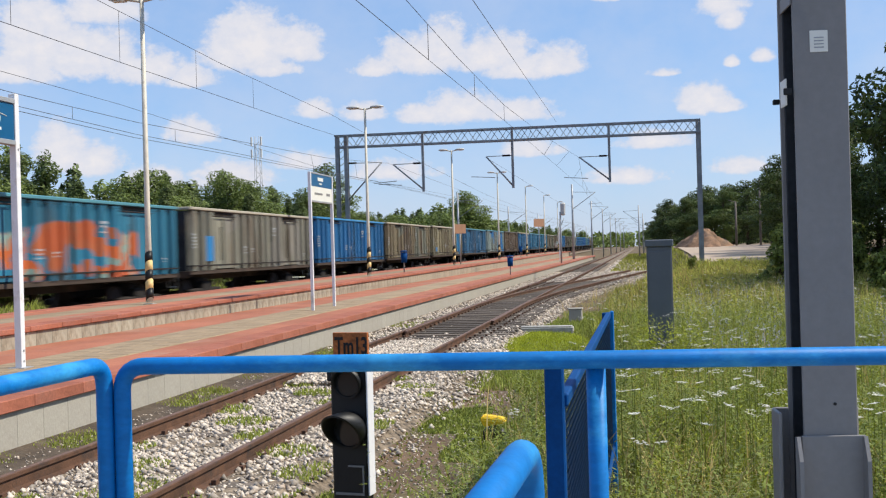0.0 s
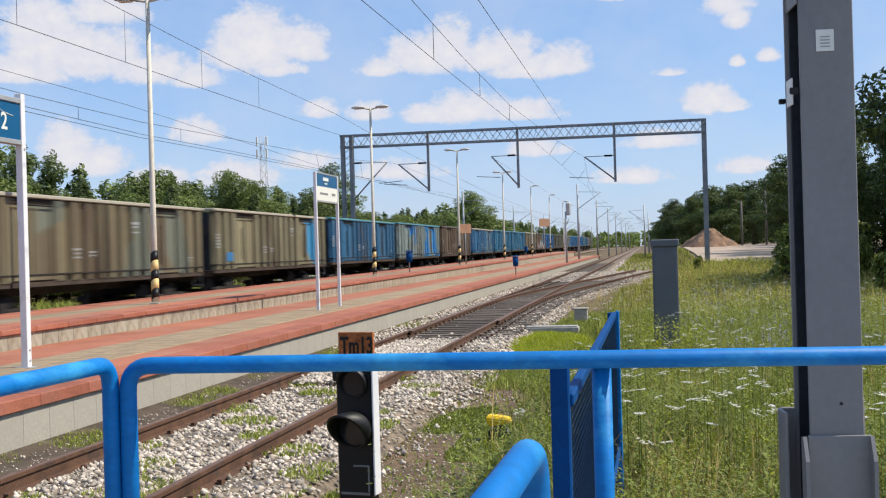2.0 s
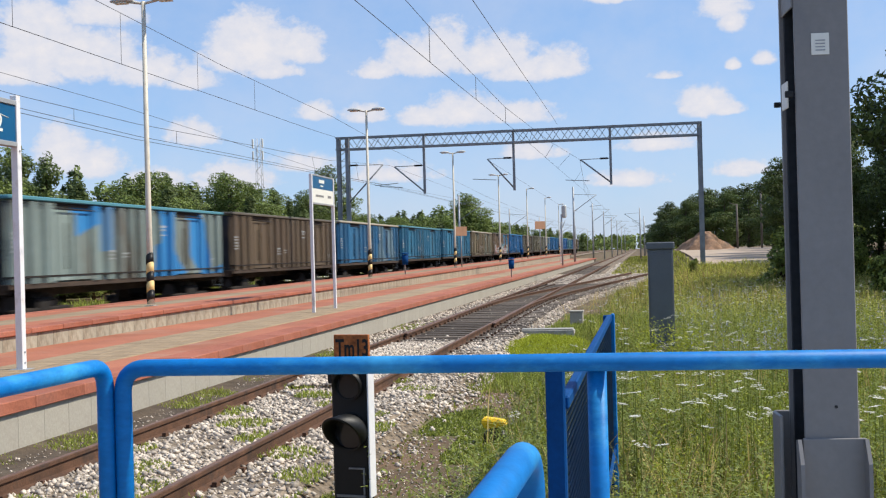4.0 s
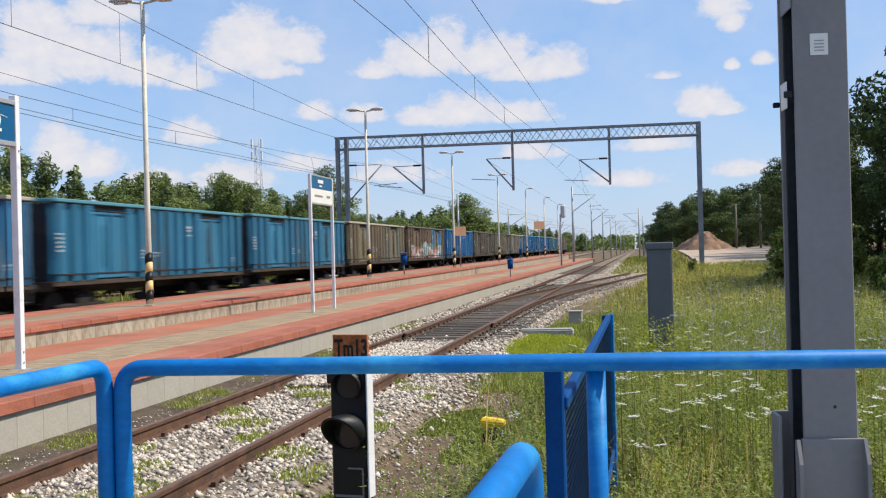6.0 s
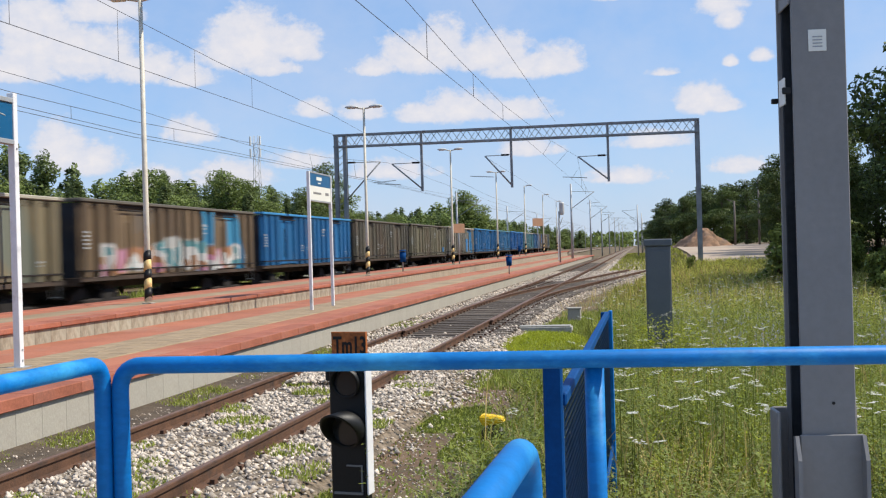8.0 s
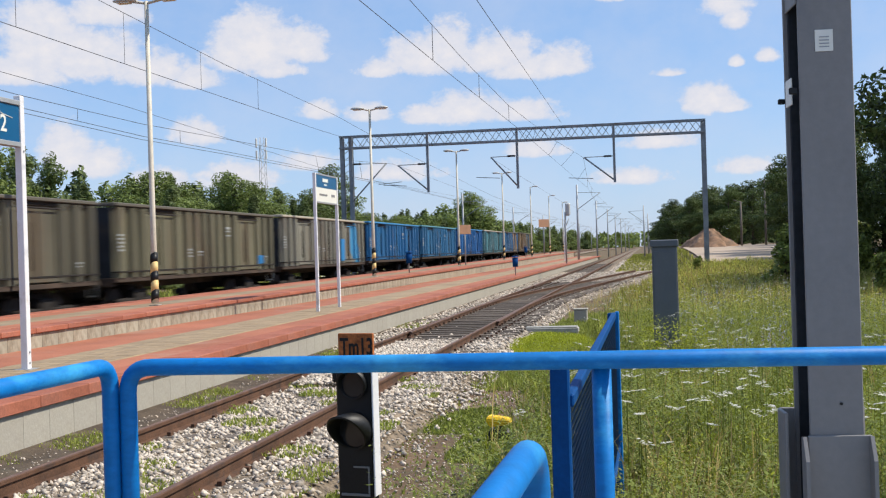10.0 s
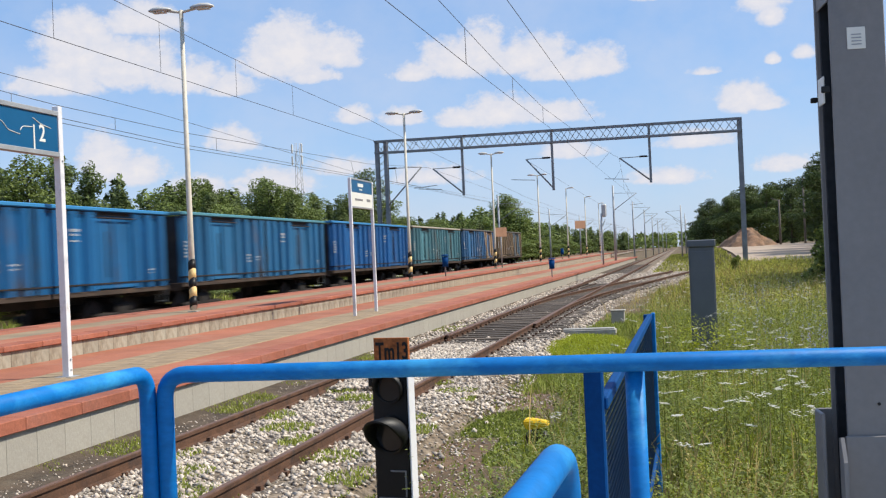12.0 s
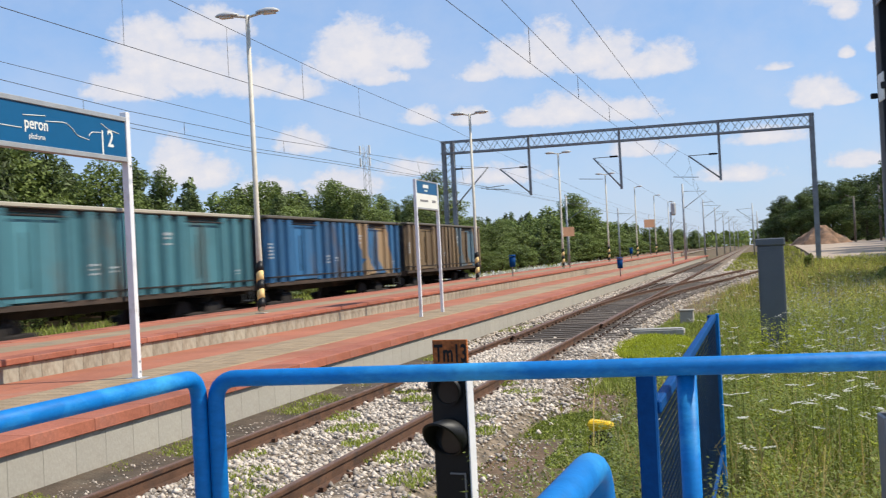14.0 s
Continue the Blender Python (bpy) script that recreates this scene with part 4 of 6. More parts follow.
# ---- lamps, signs and bins on the platform ----
def lamp(x, y, h, double=True):
    z0 = HIGH + rise(y)
    p = thing("platform_lamp", pose(x, y, z0), "tall cream double-headed lamp post with black and yellow bands" if double else "tall cream lamp post on the platform", "street lamp", "platform lamps")
    part("pole", tube(bmesh.new(), [(0, 0, 0.05), (0, 0, 1.75), (0, 0, h)], 0.078, 12, 0.045), POLE, p)
    part("base_plate", boxes((-0.11, 0.11, -0.11, 0.11, 0.0, 0.02), bevel=0.006), CONCRETE, p)
    for k in range(5):
        a = 0.10 + 0.20 * k
        bm = bmesh.new()
        n = 12
        r = 0.084
        lo, hi = [], []
        for i in range(n):
            t = 2 * math.pi * i / n
            tilt = 0.06 * math.sin(t + 2.2)
            lo.append(bm.verts.new((r * math.cos(t), r * math.sin(t), a + tilt)))
            hi.append(bm.verts.new((r * math.cos(t), r * math.sin(t), a + 0.20 + tilt)))
        for i in range(n):
            bm.faces.new((lo[i], lo[(i + 1) % n], hi[(i + 1) % n], hi[i])).smooth = True
        bm.faces.new(lo[::-1])
        bm.faces.new(hi)
        part("band", bm, BLACK if k % 2 == 0 else YELLOW, p, "black band" if k % 2 == 0 else "pale yellow band")
    for s in ((-1, 1) if double else (1,)):
        part("arm", bar((0, 0, h - 0.05), (s * 0.38, 0, h + 0.02), 0.03, 8), POLE, p)
        bm = bmesh.new()
        rings = []
        for u, w, t in ((0.22, 0.05, 0.03), (0.32, 0.11, 0.06), (0.48, 0.15, 0.09), (0.64, 0.13, 0.075), (0.75, 0.06, 0.03)):
            rings.append([bm.verts.new((s * u, w * math.cos(q), h + 0.03 + t * math.sin(q) * (1.0 if math.sin(q) > 0 else 0.45))) for q in [2 * math.pi * i / 12 for i in range(12)]])
        for a, b in zip(rings, rings[1:]):
            for i in range(12):
                bm.faces.new((a[i], a[(i + 1) % 12], b[(i + 1) % 12], b[i])).smooth = True
        bm.faces.new(rings[0])
        bm.faces.new(rings[-1])
        bmesh.ops.recalc_face_normals(bm, faces=bm.faces[:])
        hd = part("lamp_head", bm, LAMP_HEAD, p, "pale oval lamp head")
        part("diffuser", boxes((min(s * 0.36, s * 0.66), max(s * 0.36, s * 0.66), -0.09, 0.09, h - 0.025, h + 0.0), bevel=0.01), SIGN_WHITE, hd)


for i, y in enumerate((23.6, 44.3, 65.6, 87.3, 109.4, 131, 153)):
    lamp(-11.15, y, 6.6, i < 4)


def text_mesh(body, size, mat, parent, m, name="lettering", label="", bold=0.0):
    cu = bpy.data.curves.new(name, "FONT")
    cu.body, cu.size, cu.align_x, cu.align_y, cu.extrude = body, size, "LEFT", "BOTTOM", 0.002
    cu.offset = bold
    tmp = bpy.data.objects.new(name, cu)
    me = bpy.data.meshes.new_from_object(tmp)
    bpy.data.objects.remove(tmp)
    me.materials.append(mat)
    ob = new(name, me)
    ob.parent, ob.matrix_local = parent, m
    if label:
        ob["label"] = label
    return ob


def platform_sign():
    """The long blue board across two white posts; it faces the near track."""
    s = thing("platform_sign", pose(-8.24, 0, LOW), "blue platform number sign on two white posts", "sign")
    for y in (13.17, 8.35):
        part("post", boxes((-0.045, 0.045, y - 0.05, y + 0.045, 0, 3.385), bevel=0.006), WHITE, s, "white square post")
        part("foot", boxes((-0.11, 0.11, y - 0.12, y + 0.12, 0, 0.015), bevel=0.003), GALV, s)
        for z in (0.09, 0.22, 2.70):
            part("bolt", bar((0.045, y, z), (0.055, y, z), 0.014, 8), GALV, s, "small grey bolt")
    p = part("board", boxes((-0.03, 0.03, 8.41, 13.115, 2.79, 3.27), bevel=0.004), SIGN_BLUE, s, "blue sign board")
    for z in (2.775, 3.285):
        part("frame_bar", boxes((-0.05, 0.05, 8.41, 13.115, z - 0.03, z + 0.03), bevel=0.006), GALV, p, "grey frame")
    turn = Matrix(((0, 0, 1, 0), (1, 0, 0, 0), (0, 1, 0, 0), (0, 0, 0, 1)))   # text reads along +y, faces +x
    text_mesh("peron", 0.185, SIGN_WHITE, p, Matrix.Translation((0.031, 11.0, 2.945)) @ turn, label="white lettering", bold=0.0025)
    text_mesh("platform", 0.088, SIGN_WHITE, p, Matrix.Translation((0.031, 11.08, 2.855)) @ turn, label="white lettering")
    text_mesh("2", 0.29, SIGN_WHITE, p, Matrix.Translation((0.031, 12.68, 2.855)) @ turn, label="white numeral", bold=0.004)
    part("divider", boxes((0.030, 0.034, 12.555, 12.585, 2.80, 3.10)), SIGN_WHITE, p)
    for line in (((10.1, 3.0), (10.58, 2.978), (10.95, 2.976)), ((10.98, 3.121), (11.40, 3.15)), ((11.40, 3.09), (11.79, 3.116), (11.93, 3.06), (12.01, 2.986), (12.27, 2.955)),
                 ((12.27, 3.0), (12.31, 3.055), (12.54, 3.068)), ((12.55, 3.18), (12.72, 3.12), (12.95, 3.09))):
        part("swirl", tube(bmesh.new(), bend([(0.033, y, z) for y, z in line], 0.06, 4) if len(line) > 2 else [(0.033, y, z) for y, z in line], 0.006, 4), SIGN_WHITE, p, "thin pale swirl line")


platform_sign()


def station_sign(x, y, w, label):
    z0 = LOW + level(y)
    s = thing("station_sign", pose(x, y, z0, 0, 0, 90), label, "sign", "station signs")
    for a in (-w / 2, w / 2):
        part("post", boxes((a - 0.035, a + 0.035, -0.035, 0.035, 0, 3.21), bevel=0.005), WHITE, s, "white post")
    b = part("board", boxes((-w / 2 + 0.035, w / 2 - 0.035, -0.02, 0.02, 2.89, 3.18)), SIGN_BLUE, s, "blue name board")
    part("name_bar", boxes((-0.34, 0.12, -0.026, -0.021, 3.03, 3.11)), SIGN_WHITE, b)
    part("small_bar", boxes((-0.22, 0.02, -0.026, -0.021, 2.95, 2.98)), SIGN_WHITE, b)
    c = part("lower_board", boxes((-w / 2 + 0.035, w / 2 - 0.035, -0.02, 0.02, 2.555, 2.886)), SIGN_WHITE, s, "white direction board")
    part("text_bar", boxes((-0.62, 0.05, -0.026, -0.021, 2.70, 2.745)), GREY_PAINT, c)
    part("text_bar", boxes((0.42, 0.72, -0.026, -0.021, 2.70, 2.76)), GREY_PAINT, c)
    part("frame_bar", boxes((-w / 2, w / 2, -0.03, 0.03, 3.18, 3.215)), GALV, s)
    part("frame_bar", boxes((-w / 2, w / 2, -0.03, 0.03, 2.52, 2.555)), GALV, s)


station_sign(-8.13, 26.72, 1.9, "blue and white station sign on two white posts")
station_sign(-8.3, 114, 2.0, "distant station sign on two white posts")


def bin_post(x, y, z):
    b = thing("litter_bin", pose(x, y, z + (level(y) if z == LOW else rise(y))), "small blue litter bin on a post", "litter bin", "litter bins")
    part("post", bar((0, 0, 0), (0, 0, 0.9), 0.03, 8), GALV, b)
    bm = bmesh.new()
    tube(bm, [(0, 0.05, 0.42), (0, 0.05, 0.88)], 0.13, 16, 0.15)
    k = part("bucket", bm, BLUE_DARK, b, "dark blue bucket")
    part("lid", tube(bmesh.new(), [(0, 0.05, 0.90), (0, 0.05, 0.94), (0, 0.05, 0.96)], 0.19, 16, 0.12), BLUE_DARK, k)


bin_post(-11.0, 50.4, HIGH)
bin_post(-6.97, 56.8, LOW)
bin_post(-11.0, 102, HIGH)


def board_on_pole(x, y, z, h, w, ht):
    b = thing("notice_board", pose(x, y, z + rise(y), 0, 0, 35), "small tan notice board on a pole", "sign", "notice boards")
    part("pole", bar((0, 0, 0), (0, 0, h), 0.04, 8), GALV, b)
    part("board", boxes((-w / 2, w / 2, -0.05, -0.02, h - ht, h), bevel=0.005), BOARD_TAN, b, "tan board")


board_on_pole(-11.25, 68.6, HIGH, 2.4, 0.75, 0.55)
board_on_pole(-11.95, 133, HIGH, 4.0, 1.4, 0.9)


def round_signal(x, y, h):
    s = thing("light_signal", pose(x, y, LOW + level(y)), "tall railway signal with a pale shielded head", "signal")
    part("pole", bar((0, 0, 0), (0, 0, h), 0.07, 8), GALV, s)
    part("head", boxes((0.02, 0.42, -0.12, 0.12, h - 0.3, h + 0.75), bevel=0.1), LAMP_HEAD, s, "pale rounded signal head")
    part("brace", bar((0, 0, h - 1.2), (0.3, 0, h - 0.5), 0.03, 6), GALV, s)


round_signal(-6.9, 94, 4.15)


# ---- signal, fence, mast and cabinets beside the track ----
def dwarf_signal():
    s = thing("dwarf_signal", pose(-2.545, 7.17, GROUND, 0, 0, -10), "black two-lamp dwarf signal with a rusty number plate", "signal")
    part("housing", boxes((-0.125, 0.125, 0.0, 0.085, 0.30, 1.27), bevel=0.012), BLACK, s, "black steel housing")
    part("foot", boxes((-0.10, 0.10, 0.0, 0.14, 0.0, 0.30), bevel=0.01), CONCRETE, s, "concrete foot")
    part("side_plate", boxes((0.128, 0.140, -0.01, 0.085, 0.44, 1.27), bevel=0.003), WHITE, s, "white painted side plate")
    pl = part("number_plate", boxes((-0.122, 0.122, 0.05, 0.075, 1.275, 1.475), bevel=0.003), RUST_PLATE, s, "rusty plate with worn black marks")
    text_mesh("Tm13", 0.098, BLACK, pl, Matrix.Translation((-0.108, 0.048, 1.305)) @ pose(0, 0, 0, 90) @ Matrix.Diagonal((1.0, 1.6, 1.0, 1.0)), label="worn black lettering", bold=0.002)
    for z, r, hood in ((1.155, 0.082, 0.07), (0.86, 0.105, 0.24)):
        bm = bmesh.new()
        tube(bm, [(0.005, -0.012, z), (0.005, 0.01, z)], r, 24)
        part("lens", bm, GLASS_DARK, s, "dark signal lens")
        bm = bmesh.new()
        n = 28
        inner, outer, front_i, front_o = [], [], [], []
        for i in range(n):
            t = 2 * math.pi * i / n
            up = 0.5 + 0.5 * math.sin(t)
            d = -0.02 - hood * up
            c, q = math.cos(t), math.sin(t)
            inner.append(bm.verts.new((0.005 + r * c, 0.0, z + r * q)))
            outer.append(bm.verts.new((0.005 + (r + 0.014) * c, 0.0, z + (r + 0.014) * q)))
            front_i.append(bm.verts.new((0.005 + r * 1.06 * c, d, z + r * 1.06 * q)))
            front_o.append(bm.verts.new((0.005 + (r * 1.06 + 0.012) * c, d, z + (r * 1.06 + 0.012) * q)))
        for i in range(n):
            j = (i + 1) % n
            bm.faces.new((inner[i], inner[j], front_i[j], front_i[i])).smooth = True
            bm.faces.new((outer[i], front_o[i], front_o[j], outer[j])).smooth = True
            bm.faces.new((front_i[i], front_i[j], front_o[j], front_o[i]))
        part("hood", bm, BLACK, s, "black lamp hood")
    part("hinge", boxes((-0.16, -0.125, 0.02, 0.06, 1.16, 1.25), bevel=0.008), BLACK, s)
    part("cover_bar", boxes((-0.10, 0.10, -0.012, -0.002, 0.44, 0.455)), GREY_PAINT, s, "grey bar on the lower cover")
    part("cover_bar", boxes((-0.01, 0.10, -0.012, -0.002, 0.62, 0.63)), GREY_PAINT, s)
    part("cover_bar", boxes((0.09, 0.10, -0.012, -0.002, 0.46, 0.62)), GREY_PAINT, s)
    part("cable", tube(bmesh.new(), bend([(-0.12, 0.1, 0.36), (-0.30, 0.0, 0.30), (-0.55, -0.1, 0.0)], 0.1), 0.012, 6), BLACK, s, "black cable")


dwarf_signal()


def railing():
    """Bent-tube guard rail in two frames, with a third end close by."""
    r = 0.0285
    z0, top = 0.20, 1.336
    a = thing("guard_rail", pose(0, 0, 0), "blue painted tubular guard rail beside the track", "railing", "guard rails")
    part("top_tube", tube(bmesh.new(), bend([(-2.397, 3.60, z0), (-2.397, 3.60, top - 0.007), (2.6, 3.62, top + 0.004)], 0.085, 7), r, 16), BLUE_RAIL, a)
    part("post", bar((-0.829, 3.645, z0), (-0.829, 3.645, top), r * 1.08, 16), BLUE_RAIL, a)
    part("post", bar((1.4, 3.69, z0), (1.4, 3.69, top), r, 16), BLUE_RAIL, a)
    part("lower_tube", bar((-2.385, 3.60, 0.62), (2.6, 3.62, 0.62), r * 0.8, 12), BLUE_RAIL, a)
    b = thing("guard_rail", pose(0, 0, 0), "blue painted tubular guard rail with worn highlights", "railing", "guard rails")
    part("top_tube", tube(bmesh.new(), bend([(-2.452, 3.585, z0), (-2.452, 3.585, top + 0.002), (-2.53, 1.2, top + 0.002)], 0.085, 7), r, 16), BLUE_RAIL, b)
    part("lower_tube", bar((-2.452, 3.585, 0.62), (-2.53, 1.2, 0.62), r * 0.8, 12), BLUE_RAIL, b)
    part("post", bar((-2.52, 1.5, z0), (-2.52, 1.5, top), r, 12), BLUE_RAIL, b)
    c = thing("guard_rail", pose(0, 0, 0), "blue tubular rail end bending to the ground", "railing", "guard rails")
    part("top_tube", tube(bmesh.new(), bend([(-0.889, 2.02, z0), (-0.889, 2.02, 1.332), (-0.928, 0.75, 1.332)], 0.10, 8), r, 16), BLUE_RAIL, c)
    part("post", bar((-0.923, 0.9, z0), (-0.923, 0.9, 1.32), r, 12), BLUE_RAIL, c)


railing()


def mesh_fence():
    f = thing("mesh_fence", pose(0, 0, 0), "blue steel fence panel of expanded mesh", "fence")
    for y, h, w in ((4.02, 1.30, 0.055), (9.2, 1.16, 0.05)):
        part("post", boxes((-1.0 - w, -1.0 + w * 0.2, y - 0.03, y + 0.03, GROUND, h), bevel=0.006), BLUE_DARK, f, "blue flat post")
    part("post", boxes((-0.985, -0.955, 9.02, 9.08, GROUND, 1.18), bevel=0.006), BLUE_RAIL, f)
    part("top_bar", boxes((-1.012, -0.975, 4.02, 9.0, 1.13, 1.175), bevel=0.006), BLUE_DARK, f)
    part("bottom_bar", bar((-1.0, 4.05, 0.12), (-0.985, 9.15, 0.12), 0.02, 8), BLUE_DARK, f)
    vs, fs = [], []
    dy, dz, t = 0.06, 0.03, 0.007
    rows, cols = int(1.0 / dz), int(5.08 / dy)
    for j in range(rows):
        for i in range(cols):
            y, z = 4.07 + i * dy + (dy / 2 if j % 2 else 0), 0.14 + j * dz
            for s in (-1, 1):
                k = len(vs)
                x = -0.993
                vs += [(x - 0.005, y, z - t), (x - 0.002, y + s * dy / 2, z + dz - t), (x + 0.008, y + s * dy / 2, z + dz + t), (x + 0.005, y, z + t)]
                fs.append((k, k + 1, k + 2, k + 3))
    soup("mesh_panel", vs, fs, MESH_PAINT, "", f)
    f.matrix_world = pose(-0.966, 4.02, 0, 0, 0, -0.32) @ pose(1.0, -4.02, 0)


mesh_fence()


def steel_mast():
    """An H-section mast on a socket with gusset plates."""
    m = thing("steel_mast", pose(-0.012, 4.42, 0, 0, 0, 4), "grey painted H-section steel mast bolted to a footing", "mast")
    h0, h1 = 0.2, 4.6
    ob = part("flange", boxes((-0.09, 0.105, 0.0, 0.014, h0, h1), bevel=0.003), GREY_PAINT, m)
    part("flange", boxes((-0.105, 0.105, 0.196, 0.21, h0, h1), bevel=0.003), GREY_PAINT, m)
    # Web set at the right edge to keep light out of the recess.
    part("web", boxes((0.082, 0.094, 0.014, 0.196, h0, h1)), GREY_PAINT, m)
    # Added near-black plate: the recess's shade is put into its colour.
    part("inner_plate", boxes((-0.090, 0.080, 0.172, 0.192, h0, h1)), GRIME_AND_SHADE, m, "added dark plate painted as recess shade")
    for z in (2.56, 3.7):
        part("batten", boxes((-0.098, -0.091, 0.004, 0.206, z, z + 0.42), bevel=0.002), GREY_PAINT, m, "grey batten plate")
    pl = part("notice_plate", boxes((-0.03, 0.035, -0.004, -0.0005, 2.38, 2.46), bevel=0.001), SIGN_WHITE, ob, "small white printed notice")
    for k in range(4):
        part("text_bar", boxes((-0.015, 0.02, -0.0055, -0.0042, 2.395 + 0.012 * k, 2.399 + 0.012 * k)), GALV, pl)
    part("side_plate", boxes((-0.118, -0.112, 0.02, 0.12, 2.19, 2.29), bevel=0.002), SIGN_WHITE, ob, "small white side plate")
    part("clamp", boxes((-0.13, -0.10, -0.012, 0.0, 2.225, 2.25), bevel=0.003), BLACK, ob)
    part("clamp", boxes((-0.13, -0.105, 0.20, 0.22, 2.215, 2.235), bevel=0.003), BLACK, ob)
    part("bolt_hole", bar((0.025, -0.003, 1.08), (0.025, 0.001, 1.08), 0.006, 10), BLACK, ob)
    s = part("socket", boxes((-0.10, 0.13, -0.012, 0.0, 0.2, 0.965), (-0.16, 0.16, 0.21, 0.225, 0.2, 1.04), (-0.11, 0.12, -0.05, 0.22, 0.2, 0.22), bevel=0.003), GREY_PAINT, m, "grey base socket")
    for x in (-0.115, 0.125):
        bm = bmesh.new()
        pts = [(0.0, 0.2), (0.0, 0.96), (-0.03, 0.965), (-0.075, 0.88), (-0.075, 0.2)]
        a = [bm.verts.new((x - 0.007, y, z)) for y, z in pts]
        b = [bm.verts.new((x + 0.007, y, z)) for y, z in pts]
        for i in range(5):
            bm.faces.new((a[i], a[(i + 1) % 5], b[(i + 1) % 5], b[i]))
        bm.faces.new(a)
        bm.faces.new(b)
        bmesh.ops.recalc_face_normals(bm, faces=bm.faces[:])
        part("gusset", bm, GREY_PAINT, s)
    bm = boxes((-0.17, -0.155, 0.06, 0.20, 0.2, 1.04), bevel=0.003)
    part("gusset", bm, GREY_PAINT, s)


steel_mast()


def path_slab():
    """The paved crossing path on which the rails stand."""
    bm = boxes((-2.9, 3.2, -6.0, 4.75, GROUND - 0.05, 0.2), bevel=0.01)
    tagged(mesh_object("pavement", bm, CONCRETE), "grey concrete footpath at the crossing", "pavement", kind="structure")


path_slab()


def cabinet():
    c = thing("relay_cabinet", pose(-0.36, 19.4, GROUND), "slim grey trackside cabinet with an overhanging lid", "cabinet")
    part("body", boxes((-0.205, 0.205, -0.16, 0.16, 0.0, 1.95), bevel=0.01), GREY_BOX, c)
    part("lid", boxes((-0.23, 0.23, -0.19, 0.19, 1.95, 2.07), bevel=0.015), GREY_BOX, c)
    part("door", boxes((-0.18, 0.18, -0.172, -0.162, 0.25, 1.88), bevel=0.003), GREY_BOX, c)


cabinet()


def yellow_marker():
    y = thing("point_marker", pose(-2.22, 11.9, GROUND), "yellow-capped point marker on a black base", "marker")
    bm = bmesh.new()
    low = [bm.verts.new((a * 0.095, b * 0.07, 0.165 + 0.12 * a * 0.1)) for a, b in ((-1, -1), (1, -1), (1, 1), (-1, 1))]
    mid = [bm.verts.new((a * 0.135, b * 0.09, 0.220 - 0.15 * a * 0.1)) for a, b in ((-1, -1), (1, -1), (1, 1), (-1, 1))]
    high = [bm.verts.new((a * 0.105, b * 0.07, 0.258 - 0.15 * a * 0.1)) for a, b in ((-1, -1), (1, -1), (1, 1), (-1, 1))]
    for p, q in ((low, mid), (mid, high)):
        for i in range(4):
            bm.faces.new((p[i], p[(i + 1) % 4], q[(i + 1) % 4], q[i]))
    bm.faces.new(low[::-1])
    bm.faces.new(high)
    bmesh.ops.bevel(bm, geom=bm.edges[:], offset=0.012, segments=2, affect="EDGES")
    part("cap", bm, YELLOW_BRIGHT, y, "bright yellow cap")
    part("base", boxes((-0.13, 0.12, -0.08, 0.08, -0.02, 0.13), (-0.05, 0.05, -0.05, 0.05, 0.1, 0.2), bevel=0.03), BLACK, y, "black cast base")


yellow_marker()


def cable_box():
    b = thing("cable_box", pose(-2.37, 30.5, GROUND + level(30)), "small pale concrete cable box beside the track", "cable box")
    part("body", boxes((-0.17, 0.17, -0.2, 0.2, 0.0, 0.34), bevel=0.015), WALL_CON, b)
    part("lid", boxes((-0.19, 0.19, -0.22, 0.22, 0.34, 0.38), bevel=0.01), WALL_CON, b)
    t = thing("cable_trough", pose(-2.95, 26.4, GROUND + level(26)), "grey concrete cable trough beside the switch", "cable trough")
    part("trough", boxes((-0.8, 0.75, -0.2, 0.2, 0.0, 0.17), bevel=0.012), CONCRETE, t)
    part("cover", boxes((-0.45, 0.72, -0.17, 0.17, 0.172, 0.20), bevel=0.01), CONCRETE, t)


cable_box()


def tower():
    t = thing("radio_tower", pose(-67.9, 200, GROUND + rise(200)), "distant lattice radio tower with antennas", "tower")
    for sx in (-1, 1):
        for sy in (-1, 1):
            part("leg", bar((sx * 0.75, sy * 0.75, 0), (sx * 0.4, sy * 0.4, 23), 0.05, 4), GALV, t)
    bm = bmesh.new()
    for k in range(22):
        w0, w1 = 0.75 - 0.35 * k / 23, 0.75 - 0.35 * (k + 1) / 23
        s = 1 if k % 2 else -1
        tube(bm, [(-s * w0, -w0, k), (s * w1, -w1, k + 1)], 0.04, 4)
        tube(bm, [(w0, -s * w0, k), (w1, s * w1, k + 1)], 0.04, 4)
    part("bracing", bm, GALV, t)
    for z in (19.0, 21.2):
        for x in (-0.9, 0.9):
            part("antenna", boxes((x - 0.15, x + 0.15, -0.9, -0.6, z, z + 1.6), bevel=0.05), SIGN_WHITE, t)


tower()


